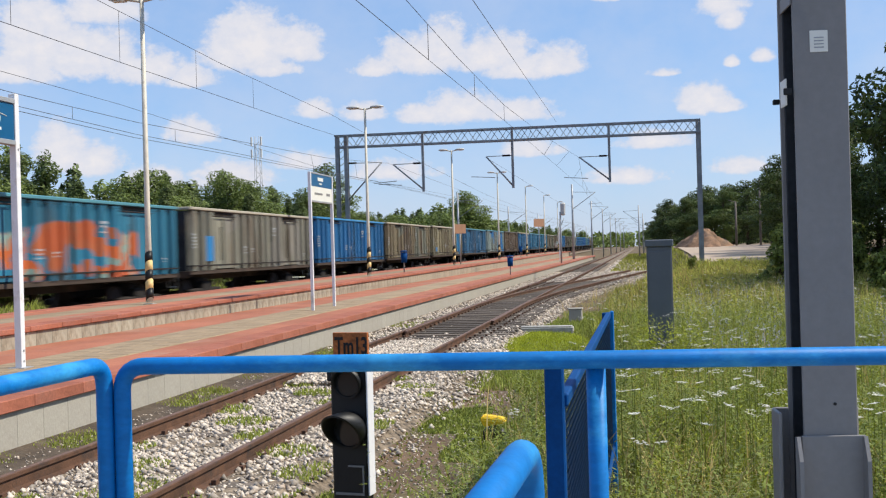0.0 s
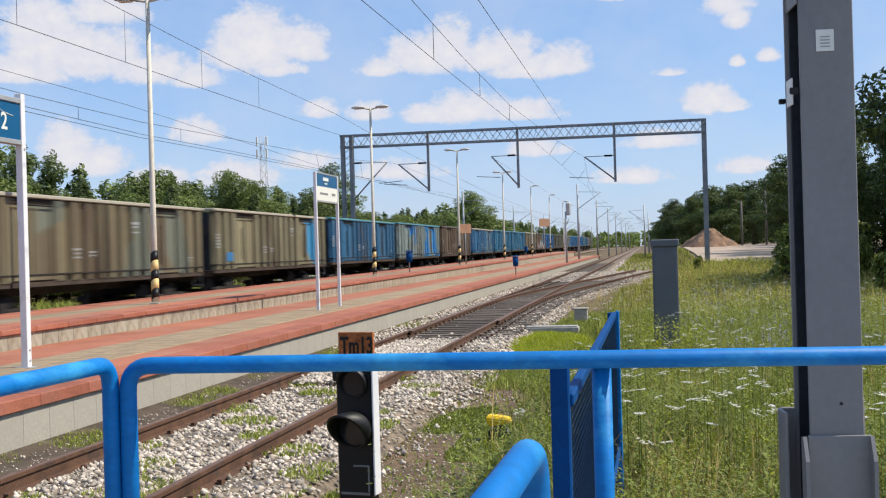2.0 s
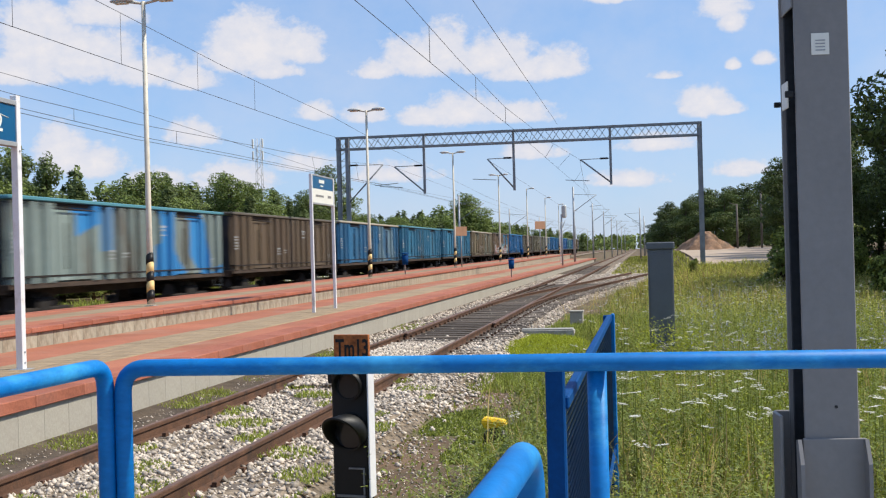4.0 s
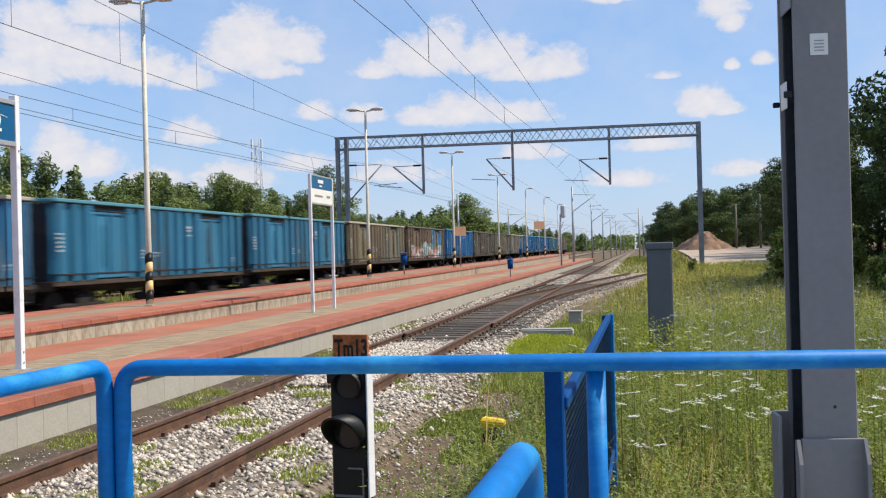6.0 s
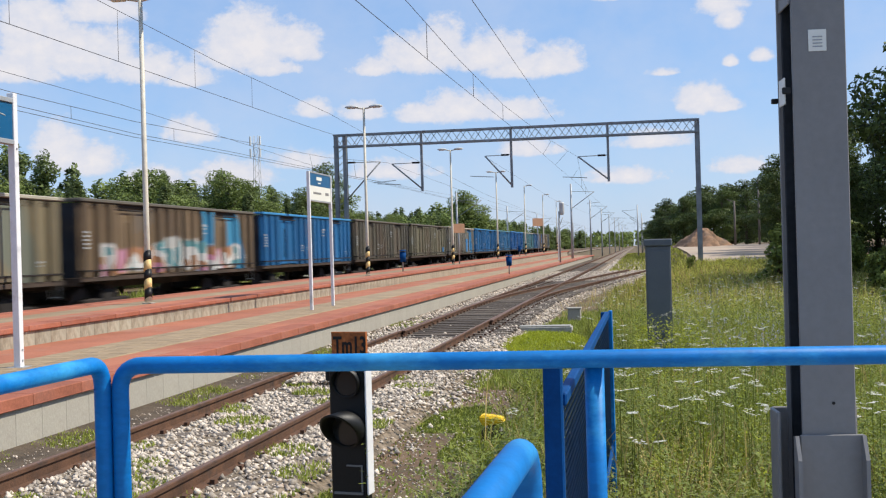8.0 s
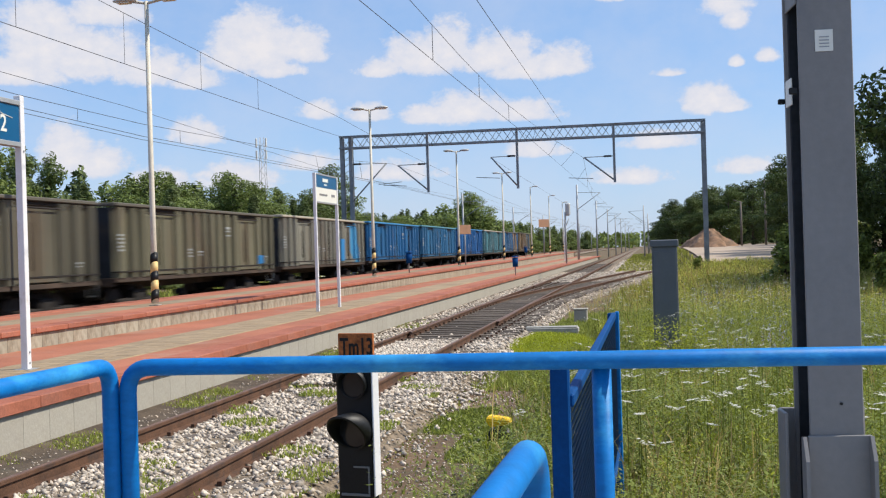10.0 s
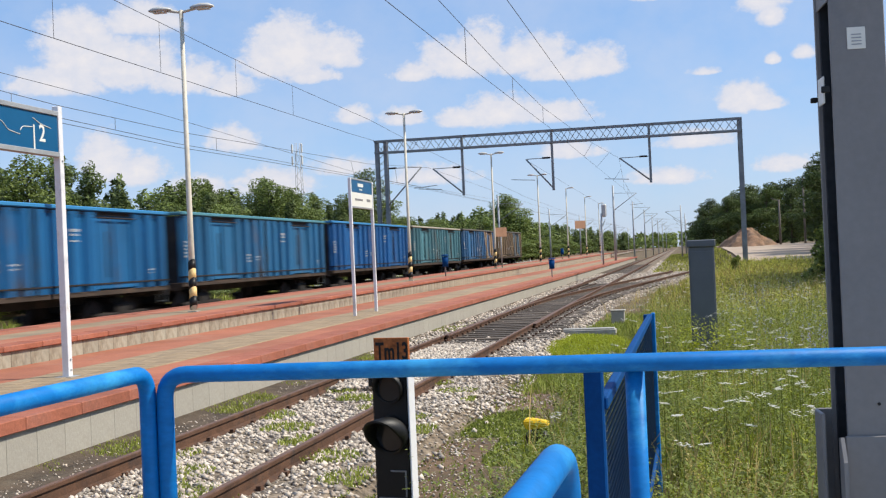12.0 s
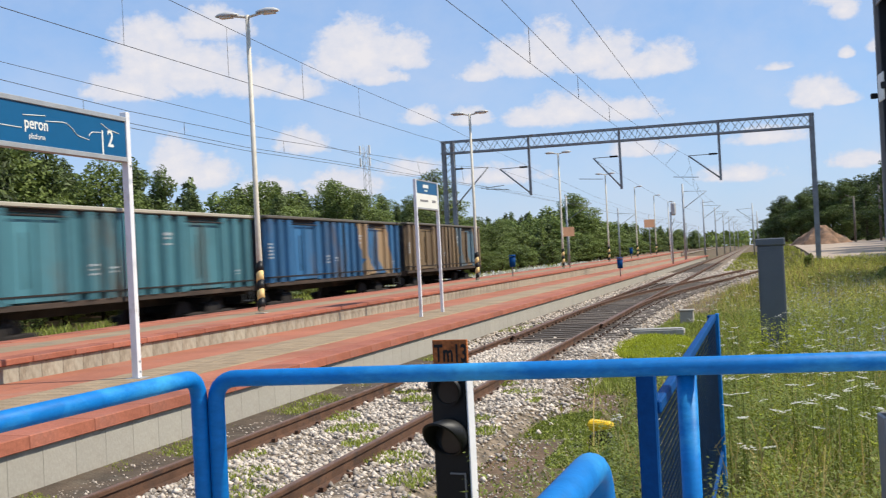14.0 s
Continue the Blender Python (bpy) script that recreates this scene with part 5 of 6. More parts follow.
def sand_heap():
    bm = bmesh.new()
    n, k = 64, 26
    rows = []
    for j in range(k + 1):
        f = j / k
        row = []
        for i in range(n):
            a = 2 * math.pi * i / n
            r = f * (2.5 + 0.4 * math.sin(3 * a) + 0.3 * math.sin(5 * a + 1))
            z = 1.95 * (1 - f) ** 1.0 + 0.25 * noise.noise((r * math.cos(a) * 0.9, r * math.sin(a) * 0.9, 3)) * (1 if f < 0.95 else 0) - 1.1 * max(0.0, 0.16 - f) + min(1.0, 4 * (1 - f)) * (0.16 * noise.noise((r * math.cos(a) * 2.6, r * math.sin(a) * 2.6, 7)) + 0.09 * noise.noise((r * math.cos(a) * 6, r * math.sin(a) * 6, 1)))
            row.append(bm.verts.new((r * math.cos(a), r * math.sin(a) * 1.2, z)))
        rows.append(row)
    for a, b in zip(rows, rows[1:]):
        for i in range(n):
            bm.faces.new((a[i], b[i], b[(i + 1) % n], a[(i + 1) % n])).smooth = True
    bmesh.ops.remove_doubles(bm, verts=bm.verts[:], dist=0.001)
    ob = mesh_object("sand_heap", bm, SAND)
    ob.location = (5.25, 110, float(land(6, 110)) - 0.03)
    tagged(ob, "heap of orange-brown sand on the open yard", "sand heap")
    bm = bmesh.new()
    rows = []
    for y in range(70, 142, 4):
        rows.append([bm.verts.new((x, y, float(land(x, y)) + 0.06)) for x in (2.85, 3, 3.5, 4, 5, 6, 8, 10, 11, 12)])
    for p, q in zip(rows, rows[1:]):
        for i in range(9):
            bm.faces.new((p[i], p[i + 1], q[i + 1], q[i])).smooth = True
    tagged(mesh_object("sandy_yard", bm, SAND_FLAT), "bare pale sandy yard behind the meadow", "ground", kind="structure")


sand_heap()


def wooden_pole(x, y, h, arm):
    p = thing("wooden_pole", pose(x, y, float(land(x, y)) - 0.1), "weathered wooden line pole beside the yard", "pole", "poles by the yard")
    part("shaft", bar((0, 0, 0), (0, 0, h), 0.11, 8, 0.08), OLD_WOOD, p)
    if arm:
        part("crossarm", boxes((-0.35, 0.35, -0.05, 0.05, h - 0.55, h - 0.45)), OLD_WOOD, p)
        for a in (-0.3, 0.3):
            part("insulator", bar((a, 0, h - 0.45), (a, 0, h - 0.22), 0.05, 6, 0.03), CONCRETE, p)
    else:
        part("lamp_arm", bar((0, 0, h - 0.1), (-0.7, 0, h + 0.15), 0.035, 6), OLD_WOOD, p)


wooden_pole(8.3, 111, 4.3, False)
wooden_pole(10.5, 111, 6.2, True)


# ---- trees ----
def tree_mesh(seed, h, crown_r, base, leafs, size, lobes, pine=False):
    """Leaf quads in a crown of lobes: arrays for one mesh, around the tree's foot."""
    r = np.random.RandomState(seed)
    centres = []
    for k in range(lobes):
        f = (k + 0.5) / lobes
        z = base + (h - base) * f
        if pine:
            w = crown_r * (1.05 - 0.88 * f) * r.uniform(0.65, 1.2)
        else:
            w = crown_r * (0.45 + 0.75 * math.sin(math.pi * min(f * 0.86 + 0.12, 1.0))) * r.uniform(0.6, 1.0)
        a = r.uniform(0, 2 * math.pi)
        off = w * (r.uniform(0.1, 0.4) if pine else r.uniform(0.25, 0.62))
        centres.append((off * math.cos(a), off * math.sin(a), z, w * r.uniform(0.42, 0.66), (h - base) / lobes * r.uniform(1.1, 1.9)))
    centres.append((0, 0, h - 0.12 * (h - base), crown_r * (0.17 if pine else 0.28), 0.13 * (h - base)))
    c = np.array(centres)
    pick = r.choice(len(c), leafs, p=(c[:, 3] ** 1.6 * c[:, 4] ** 0.6) / (c[:, 3] ** 1.6 * c[:, 4] ** 0.6).sum())
    d = r.normal(size=(leafs, 3))
    d /= np.linalg.norm(d, axis=1)[:, None]
    rad = r.uniform(0.55, 1.06, leafs) ** 0.6
    pos = np.stack([c[pick, 0] + d[:, 0] * rad * c[pick, 3], c[pick, 1] + d[:, 1] * rad * c[pick, 3], c[pick, 2] + d[:, 2] * rad * c[pick, 4]], 1)
    pos[:, 2] = np.maximum(pos[:, 2], 0.15)
    nrm = d + r.normal(size=(leafs, 3)) * 0.7 + np.array([0, 0, 0.5])
    nrm /= np.linalg.norm(nrm, axis=1)[:, None]
    u = np.cross(nrm, r.normal(size=(leafs, 3)))
    u /= np.linalg.norm(u, axis=1)[:, None]
    v = np.cross(nrm, u)
    s = (size * r.uniform(0.5, 1.25, leafs))[:, None]
    ln = 1.5 if pine else 1.0
    quad = np.stack([pos - u * s * ln, pos - v * s * 0.55, pos + u * s * ln, pos + v * s * 0.55], 1)
    return quad.reshape(-1, 3), np.arange(leafs * 4).reshape(-1, 4), c


def tree(name, seed, h, crown_r, base, leafs, size, lobes, mat, label, category="tree", pine=False):
    t = thing(name, pose(0, 0, 0), label, category)
    vs, fs, c = tree_mesh(seed, h, crown_r, base, leafs, size, lobes, pine)
    soup("crown", vs, fs, mat, "", t)
    bm = bmesh.new()
    r = random.Random(seed)
    tube(bm, [(0, 0, -0.2), (r.uniform(-0.1, 0.1), r.uniform(-0.1, 0.1), h * 0.4), (0, 0, h * 0.88)], 0.02 * h + 0.03, 8, 0.03)
    for x, y, z, w, q in c[:-1]:
        tube(bm, [(0, 0, max(z - 0.7, 0.3)), (x * 0.9, y * 0.9, z)], 0.05, 5, 0.015)
    part("trunk", bm, BARK, t, "brown trunk and limbs")
    return t


def forest():
    kinds = [tree("pine_tree", 11, 9.0, 2.3, 0.8, 11000, 0.085, 24, LEAF_PINE, "dark green pine at the edge of the wood", pine=True),
             tree("pine_tree", 12, 8.0, 2.5, 0.6, 11000, 0.085, 21, LEAF_PINE, "bushy young pine behind the railway", pine=True),
             tree("broadleaf_tree", 13, 9.0, 2.9, 0.9, 12000, 0.095, 22, LEAF_DEC, "green broadleaf tree at the edge of the wood"),
             tree("broadleaf_tree", 14, 8.0, 3.2, 0.5, 12000, 0.095, 20, LEAF_DEC, "spreading broadleaf tree behind the railway"),
             tree("birch_tree", 15, 8.0, 2.2, 0.8, 6500, 0.11, 16, LEAF_LIGHT, "light green young tree at the wood's edge"),
             tree("dark_tree", 16, 9.0, 3.0, 0.4, 14000, 0.105, 24, LEAF_DARK, "dense dark broadleaf tree beside the yard"),
             tree("wood_tree", 17, 9.0, 3.0, 0.6, 2600, 0.22, 15, LEAF_DEC, "broadleaf tree deep in the wood"),
             tree("wood_pine", 18, 9.0, 2.4, 0.6, 2600, 0.20, 17, LEAF_PINE, "pine deep in the wood", pine=True)]
    hs = [9.0, 8.0, 9.0, 8.0, 8.0, 9.0, 9.0, 9.0]
    r = random.Random(21)
    tops = [(36, 12.0), (44, 11.4), (50, 9.6), (55, 8.8), (60, 6.4), (64, 6.0), (70, 8.0), (84, 8.9), (95, 9.0), (101, 7.4), (107, 9.9), (114, 8.2), (124, 7.0), (142, 6.8), (165, 7.5), (188, 8.6),
            (200, 11.5), (212, 9.5), (230, 8.5), (300, 9.0), (420, 10.0), (700, 11.0)]

    def top(y):
        for (a, p), (b, q) in zip(tops, tops[1:]):
            if a <= y <= b:
                return p + (q - p) * (y - a) / (b - a)
        return 9.0
    used = set()

    def plant(k, x, y, h, wide=1.0):
        s = h / hs[k]
        m = pose(x, y, float(land(x, y)), 0, 0, r.uniform(0, 360))
        if k in used:
            o = copy_thing(kinds[k], m)
        else:
            used.add(k)
            o = kinds[k]
            o.matrix_world = m
        o.scale = (s * wide, s * wide, s)
    y = 38.0
    while y < 700:
        h = top(y) * r.uniform(0.68, 0.92)
        k = r.choice((0, 1, 2, 1, 0, 3, 2)) if y < 105 else r.choice((2, 3, 4, 1, 2)) if y < 150 else r.choice((6, 7, 6))
        plant(k, -31 + r.uniform(-2.5, 2.0), y, h, r.uniform(1.2, 1.6))
        if y < 330:
            plant(r.choice((7, 7, 6)), -37 + r.uniform(-2, 2), y + 2, h * r.uniform(0.85, 1.04), 1.4)
            plant(r.choice((0, 1, 2)) if y < 130 else 6, -34 + r.uniform(-1, 1), y + 1.4, h * r.uniform(0.88, 1.12), 1.45)
            plant(7, -41 + r.uniform(-1, 1), y + 0.6, h * r.uniform(0.95, 1.1), 1.3)
            plant(r.choice((3, 4, 1)) if y < 120 else 6, -27.5 + r.uniform(-1.5, 1), y + 1, h * r.uniform(0.35, 0.6), 1.9)
        y += 2.9 if y < 140 else 4.6 if y < 260 else 9 if y < 400 else 18
    for x, y, h, k, w in ((10.2, 43, 11.8, 2, 0.9), (11.6, 49, 12.4, 3, 0.9), (13.5, 46, 9.5, 2, 1.1), (9.2, 60, 6.2, 3, 0.9), (10.5, 66, 7.0, 2, 1.0), (12.5, 57, 8.0, 3, 1.0), (10.4, 74, 6.6, 3, 1.0),
                          (9.4, 84, 6.6, 2, 1.0), (11.6, 90, 8.0, 3, 1.0), (13, 80, 9.0, 2, 1.0), (10.6, 125, 7.0, 2, 1.0), (8.6, 131, 7.6, 3, 1.0), (6.6, 133, 7.2, 2, 1.0), (4.6, 136, 6.9, 3, 1.0), (12.6, 120, 8.5, 3, 1.0),
                          (5.6, 150, 7.6, 2, 1.1), (3.6, 160, 7.6, 3, 1.0), (2.6, 172, 7.2, 2, 1.0), (1.7, 188, 5.9, 3, 1.0), (7.6, 145, 8.5, 2, 1.1), (1.8, 205, 6.0, 2, 1.0), (2.2, 225, 6.5, 3, 1.0), (3.0, 250, 7.0, 2, 1.1),
                          (12.5, 142, 8.8, 2, 1.1), (10.2, 140, 8.4, 2, 1.0), (15, 138, 9.4, 2, 1.1), (9.0, 152, 8.6, 2, 1.0), (11.5, 155, 9.0, 2, 1.0), (7.0, 165, 8.2, 2, 1.0), (5.0, 178, 7.6, 2, 1.0), (3.2, 195, 6.8, 2, 1.0), (18, 46, 11, 2, 1.2), (20, 55, 11.5, 2, 1.2), (15.5, 41, 10.5, 2, 1.2), (22, 48, 12, 2, 1.2), (12.8, 38, 9.0, 2, 1.1), (14.6, 108, 9.0, 2, 1.1), (15.5, 98, 9.0, 3, 1.1), (17, 52, 10.5, 3, 1.1), (16.5, 66, 9.5, 2, 1.1), (15.5, 60, 10, 2, 1.1), (18, 72, 11, 2, 1.2), (21, 84, 12, 2, 1.2), (13.4, 72, 8, 2, 1.1), (24, 70, 12, 2, 1.2), (28, 88, 13, 2, 1.3), (25, 58, 12, 2, 1.2)):
        plant(5, x, y, h - (1.4 if y > 100 else 0), w * (1.35 if y > 100 else 1.05))
    plant(2, -30.5, 200, 11.6, 1.5)
    plant(3, -31, 207, 10.6, 1.3)
    plant(2, -30, 107, 10.2, 1.1)
    rr = np.random.RandomState(77)
    n = 26000
    xx, yy = rr.uniform(-420, 330, n), rr.uniform(820, 1000, n)
    keep = np.abs(xx + 3) > 1.0
    xx, yy = xx[keep], yy[keep]
    n = len(xx)
    tall = np.array([9 + 6 * noise.noise((a * 0.03, 0.3, 5.0)) + 3 * noise.noise((a * 0.15, 1.3, 2.0)) for a in xx])
    zz = GROUND + 0.9 + tall * rr.uniform(0, 1, n) ** 0.7
    pos = np.stack([xx, yy, zz], 1)
    u = rr.normal(size=(n, 3)) * 0.9
    v = rr.normal(size=(n, 3)) * 0.9
    tagged(soup("far_woods", np.stack([pos - u, pos - v, pos + u, pos + v], 1).reshape(-1, 3), np.arange(n * 4).reshape(-1, 4), LEAF_DEC), "low band of distant woods", "woods")
    shrub = tree("shrub", 31, 1.5, 0.75, 0.1, 2600, 0.06, 8, WEED, "leafy green shrub in the meadow", "shrub")
    shrub.matrix_world = pose(3.35, 29, float(land(3.35, 29)))
    for x, y, s in ((4.5, 45, 1.45), (5.5, 46.5, 1.2), (6.6, 36, 1.0), (7.4, 37, 1.2), (4.2, 31, 0.5), (5.6, 30, 0.8), (6.8, 45, 1.3), (8.0, 52, 1.6), (5.2, 50, 0.9), (6.5, 62, 1.0), (9.5, 38, 1.4), (8.2, 34, 1.1), (2.0, 58, 0.55), (7.6, 60, 1.5)):
        o = copy_thing(shrub, pose(x, y, float(land(x, y)), 0, 0, r.uniform(0, 360)))
        o.scale = (s * 1.1, s * 1.1, s)


forest()


# ---- meadow and ballast ----
def blades(name, n, region, h0, h1, width, mat, seed, label, accept=None, density_power=1.0, level=None):
    """Grass: bent blades of two quads each; thinner with distance, by a stretch of the plan."""
    r = np.random.RandomState(seed)
    x0, x1, y0, y1 = region
    f = r.uniform(0, 1, n) ** density_power
    y = y0 + (y1 - y0) * f
    x = r.uniform(x0, x1, n)
    if accept is not None:
        keep = accept(x, y, r)
        x, y = x[keep], y[keep]
    n = len(x)
    z = land(x, y) if level is None else level(x, y)
    patch = np.array([noise.noise((a * 0.45, b * 0.3, seed)) for a, b in zip(x, y)]) if n < 140000 else np.zeros(n)
    h = r.uniform(h0, h1, n) * (1.0 + 0.7 * patch)
    a = r.uniform(0, 2 * math.pi, n)
    lean = r.uniform(0.12, 0.8, n) * h
    b = r.uniform(0, 2 * math.pi, n)
    wd = width * r.uniform(0.6, 1.5, n) * (1 + y / 40)
    ux, uy = np.cos(a) * wd, np.sin(a) * wd
    lx, ly = np.cos(b) * lean, np.sin(b) * lean
    p = np.zeros((n, 5, 3), np.float32)
    p[:, 0] = np.stack([x - ux, y - uy, z], 1)
    p[:, 1] = np.stack([x + ux, y + uy, z], 1)
    p[:, 2] = np.stack([x + ux * 0.7 + lx * 0.35, y + uy * 0.7 + ly * 0.35, z + h * 0.6], 1)
    p[:, 3] = np.stack([x - ux * 0.7 + lx * 0.35, y - uy * 0.7 + ly * 0.35, z + h * 0.6], 1)
    p[:, 4] = np.stack([x + lx, y + ly, z + h * 0.97], 1)
    i = np.arange(n)[:, None] * 5
    tri = np.concatenate([i + [0, 1, 2], i + [0, 2, 3], i + [3, 2, 4]], 1).reshape(-1, 3)
    tagged(soup(name, p.reshape(-1, 3), tri, mat), label, "grass")


def meadow_edge(y):
    """The meadow's left margin along the near track and the siding."""
    d = np.where(y < 33, 0, np.where(y < 48, 0.0037 * (y - 33) ** 2, 0.8325 + 0.111 * (y - 48)))
    return -2.6 + np.minimum(d, 2.4)


def in_meadow(x, y, r):
    low = ((x < -1.1 + 0.3 * np.sin(y * 1.3) + r.uniform(-0.4, 0.4, len(x))) & (y > 16.3) & (y < 25.2)) | ((x < -1.75) & (y > 24) & (y < 32))
    yard = (y > 69.5) & (y < 142) & (x > 2.7 + 0.15 * np.sin(y * 0.9) + r.uniform(-0.15, 0.15, len(x)))
    return ~low & ~yard & (x > meadow_edge(y) + r.uniform(-0.35, 0.5, len(x)) + 0.6 * np.clip((18.5 - y) / 4.0, 0, 1))


def clump(x, y):
    """Where plants of one kind crowd together."""
    return np.sin(1.7 * x + 0.9 * y) + np.sin(2.9 * x - 1.3 * y + 1.0) + 0.7 * np.sin(5.1 * x + 2.2 * y + 2.0)


def in_pale(x, y, r):
    return in_meadow(x, y, r) & (clump(x, y) + r.uniform(-0.6, 0.6, len(x)) > 0.5)


def in_thicket(x, y, r):
    return in_meadow(x, y, r) & (clump(x + 3.0, y * 0.9) + r.uniform(-0.6, 0.6, len(x)) > 0.25)


blades("meadow_grass", 78000, (-2.9, 7.5, 5.5, 30), 0.12, 0.45, 0.0036, GRASS, 41, "tall green meadow grass", in_meadow, 1.25)
blades("pale_meadow_grass", 22000, (-2.9, 7.5, 5.5, 30), 0.2, 0.52, 0.0032, GRASS_PALE, 58, "pale seeding meadow grass in patches", in_pale, 1.25)
blades("meadow_grass_far", 60000, (-1.8, 26, 24, 70), 0.15, 0.4, 0.006, GRASS_PALE, 42, "tall green meadow grass further off", in_meadow, 1.4)
blades("dry_grass", 6500, (-2.9, 8, 5.5, 60), 0.3, 0.65, 0.0045, GRASS_DRY, 43, "dry straw-coloured grass stalks in the meadow", in_meadow, 1.5)
blades("low_grass", 90000, (-3.3, -1.0, 6.5, 18), 0.015, 0.055, 0.008, GRASS_GREEN, 44, "short thin grass at the ballast's edge", lambda x, y, r: r.uniform(0, 1, len(x)) < 0.03 + 0.97 * (np.sin(x * 2.6 + y * 1.1 + 0.8) + 0.6 * np.sin(x * 6 - y * 1.9) > 0.12 - 0.9 * (x + 2.5)))
blades("verge_grass", 30000, (-6.6, -5.8, 7, 30), 0.012, 0.055, 0.004, GRASS_GREEN, 45, "grass tufts along the platform wall", lambda x, y, r: r.uniform(0, 1, len(x)) < np.clip(np.sin(y * 1.9 + x) + 0.7 * np.sin(y * 4.7 + 1 + 3 * x) + 0.3 - 1.0 * (x + 6.5), 0, 1), 1.5, lambda x, y: -0.115 + 0.0005 * np.clip(y - 15, 0, 300))
blades("track_weeds", 26000, (-5.62, -3.3, 7, 20), 0.02, 0.05, 0.006, GRASS_GREEN, 46, "sparse weeds between the rails", lambda x, y, r: np.sin(y * 2.3 + x * 4) + 0.6 * np.sin(y * 5.1 - x * 3) > 0.75 - 0.9 * np.clip(9.5 - y, 0, 1.2), 1.0, lambda x, y: -0.14 + 0 * x)
blades("distant_grass", 45000, (-3.2, 9, 60, 240), 0.1, 0.3, 0.008, GRASS_PALE, 50, "distant rough grass beside the line", lambda x, y, r: (x > AXIS + 1.9 + np.where(y < 80, np.clip(0.8325 + 0.111 * (y - 48), 0.0, 2.6), 0.3)) & ~((y > 69.5) & (y < 140) & (x > 2.5)) & ((y > 140) | (r.uniform(0, 1, len(x)) < 0.75)), 1.5)
blades("lime_cover", 34000, (-3.5, -1.6, 19.5, 26.1), 0.06, 0.17, 0.007, GRASS_LIME, 47, "bright yellow-green low ground cover", lambda x, y, r: ((x + 2.6) / 0.85) ** 2 + ((y - 23.2) / 3.0) ** 2 + 0.3 * np.sin(x * 5 + y * 2) < 1)
blades("switch_verge", 26000, (-3.3, -0.9, 16, 34), 0.03, 0.14, 0.005, GRASS_GREEN, 54, "low grass beside the switch", lambda x, y, r: x > AXIS + 1.75 + np.clip(y - 24, 0, 60) * 0.05 + r.uniform(-0.2, 0.4, len(x)))
blades("freight_verge", 18000, (-26, -18.6, 20, 150), 0.12, 0.4, 0.010, GRASS_GREEN, 48, "rough grass behind the freight track", None, 1.3)
blades("freight_flowers", 3500, (-23, -18.6, 66, 150), 0.3, 0.55, 0.012, UMBEL, 63, "white flowering weeds behind the freight track", None, 1.2)
blades("trackside_grass", 9000, (-14.0, -11.9, 10, 150), 0.15, 0.45, 0.010, GRASS, 49, "grass between the platform and the freight track", None, 1.2)


def weeds(name, n, region, mat, seed, label, h0, h1, leaf, where=in_meadow):
    """Bushy meadow plants: a stalk with leaves all the way up."""
    r = np.random.RandomState(seed)
    x0, x1, y0, y1 = region
    y = y0 + (y1 - y0) * r.uniform(0, 1, n) ** 1.4
    x = r.uniform(x0, x1, n)
    k = where(x, y, r)
    x, y = x[k], y[k]
    n, per = len(x), 18
    h = r.uniform(h0, h1, n)
    f = r.uniform(0.15, 1.0, (n, per))
    a = r.uniform(0, 2 * math.pi, (n, per))
    z = land(x, y)[:, None] + f * h[:, None]
    ln = leaf * r.uniform(0.6, 1.4, (n, per)) * (1.25 - 0.7 * f)
    ca, sa = np.cos(a), np.sin(a)
    bx, by = x[:, None] + 0 * f, y[:, None] + 0 * f
    w = ln * 0.22
    up = ln * r.uniform(-0.1, 0.7, (n, per))
    q = np.zeros((n, per, 4, 3), np.float32)
    q[:, :, 0] = np.stack([bx, by, z], 2)
    q[:, :, 1] = np.stack([bx + ca * ln * 0.5 - sa * w, by + sa * ln * 0.5 + ca * w, z + up * 0.6], 2)
    q[:, :, 2] = np.stack([bx + ca * ln, by + sa * ln, z + up], 2)
    q[:, :, 3] = np.stack([bx + ca * ln * 0.5 + sa * w, by + sa * ln * 0.5 - ca * w, z + up * 0.6], 2)
    tagged(soup(name, q.reshape(-1, 3), np.arange(n * per * 4).reshape(-1, 4), mat), label, "plants")


weeds("meadow_weeds", 9000, (-2.4, 7, 5.5, 30), WEED, 51, "leafy green meadow weeds", 0.2, 0.55, 0.05)
weeds("weed_thicket", 27000, (-2.4, 7, 5.5, 30), WEED, 59, "thickets of tall dark green meadow weeds", 0.3, 0.95, 0.05, in_thicket)
weeds("pale_weeds", 6000, (-2.4, 7, 5.5, 40), BUD, 55, "pale seed heads among the meadow weeds", 0.3, 0.62, 0.026)
weeds("far_weeds", 6500, (-0.5, 12, 26, 68), GRASS_PALE, 56, "sunlit leafy weeds further up the meadow", 0.25, 0.55, 0.09)
weeds("far_green_weeds", 3500, (-0.5, 12, 26, 68), WEED, 57, "dark green weeds further up the meadow", 0.25, 0.6, 0.09, in_thicket)
weeds("yellow_weeds", 1300, (-1.6, 6, 8, 34), GRASS_LIME, 52, "yellow-green flowering meadow weeds", 0.4, 0.85, 0.05)
weeds("cabinet_weeds", 130, (-0.75, 0.35, 18.3, 19.05), GRASS_LIME, 60, "yellow-green weeds at the cabinet's foot", 0.4, 0.95, 0.07)
weeds("straw_weeds", 2500, (-1.6, 6, 5.5, 16), GRASS_DRY, 62, "dry straw-coloured weeds low in the meadow", 0.15, 0.5, 0.032, in_pale)
weeds("blue_weeds", 900, (-0.5, 6, 18, 40), BLUEFLOWER, 53, "pale blue meadow flowers", 0.4, 0.7, 0.05)


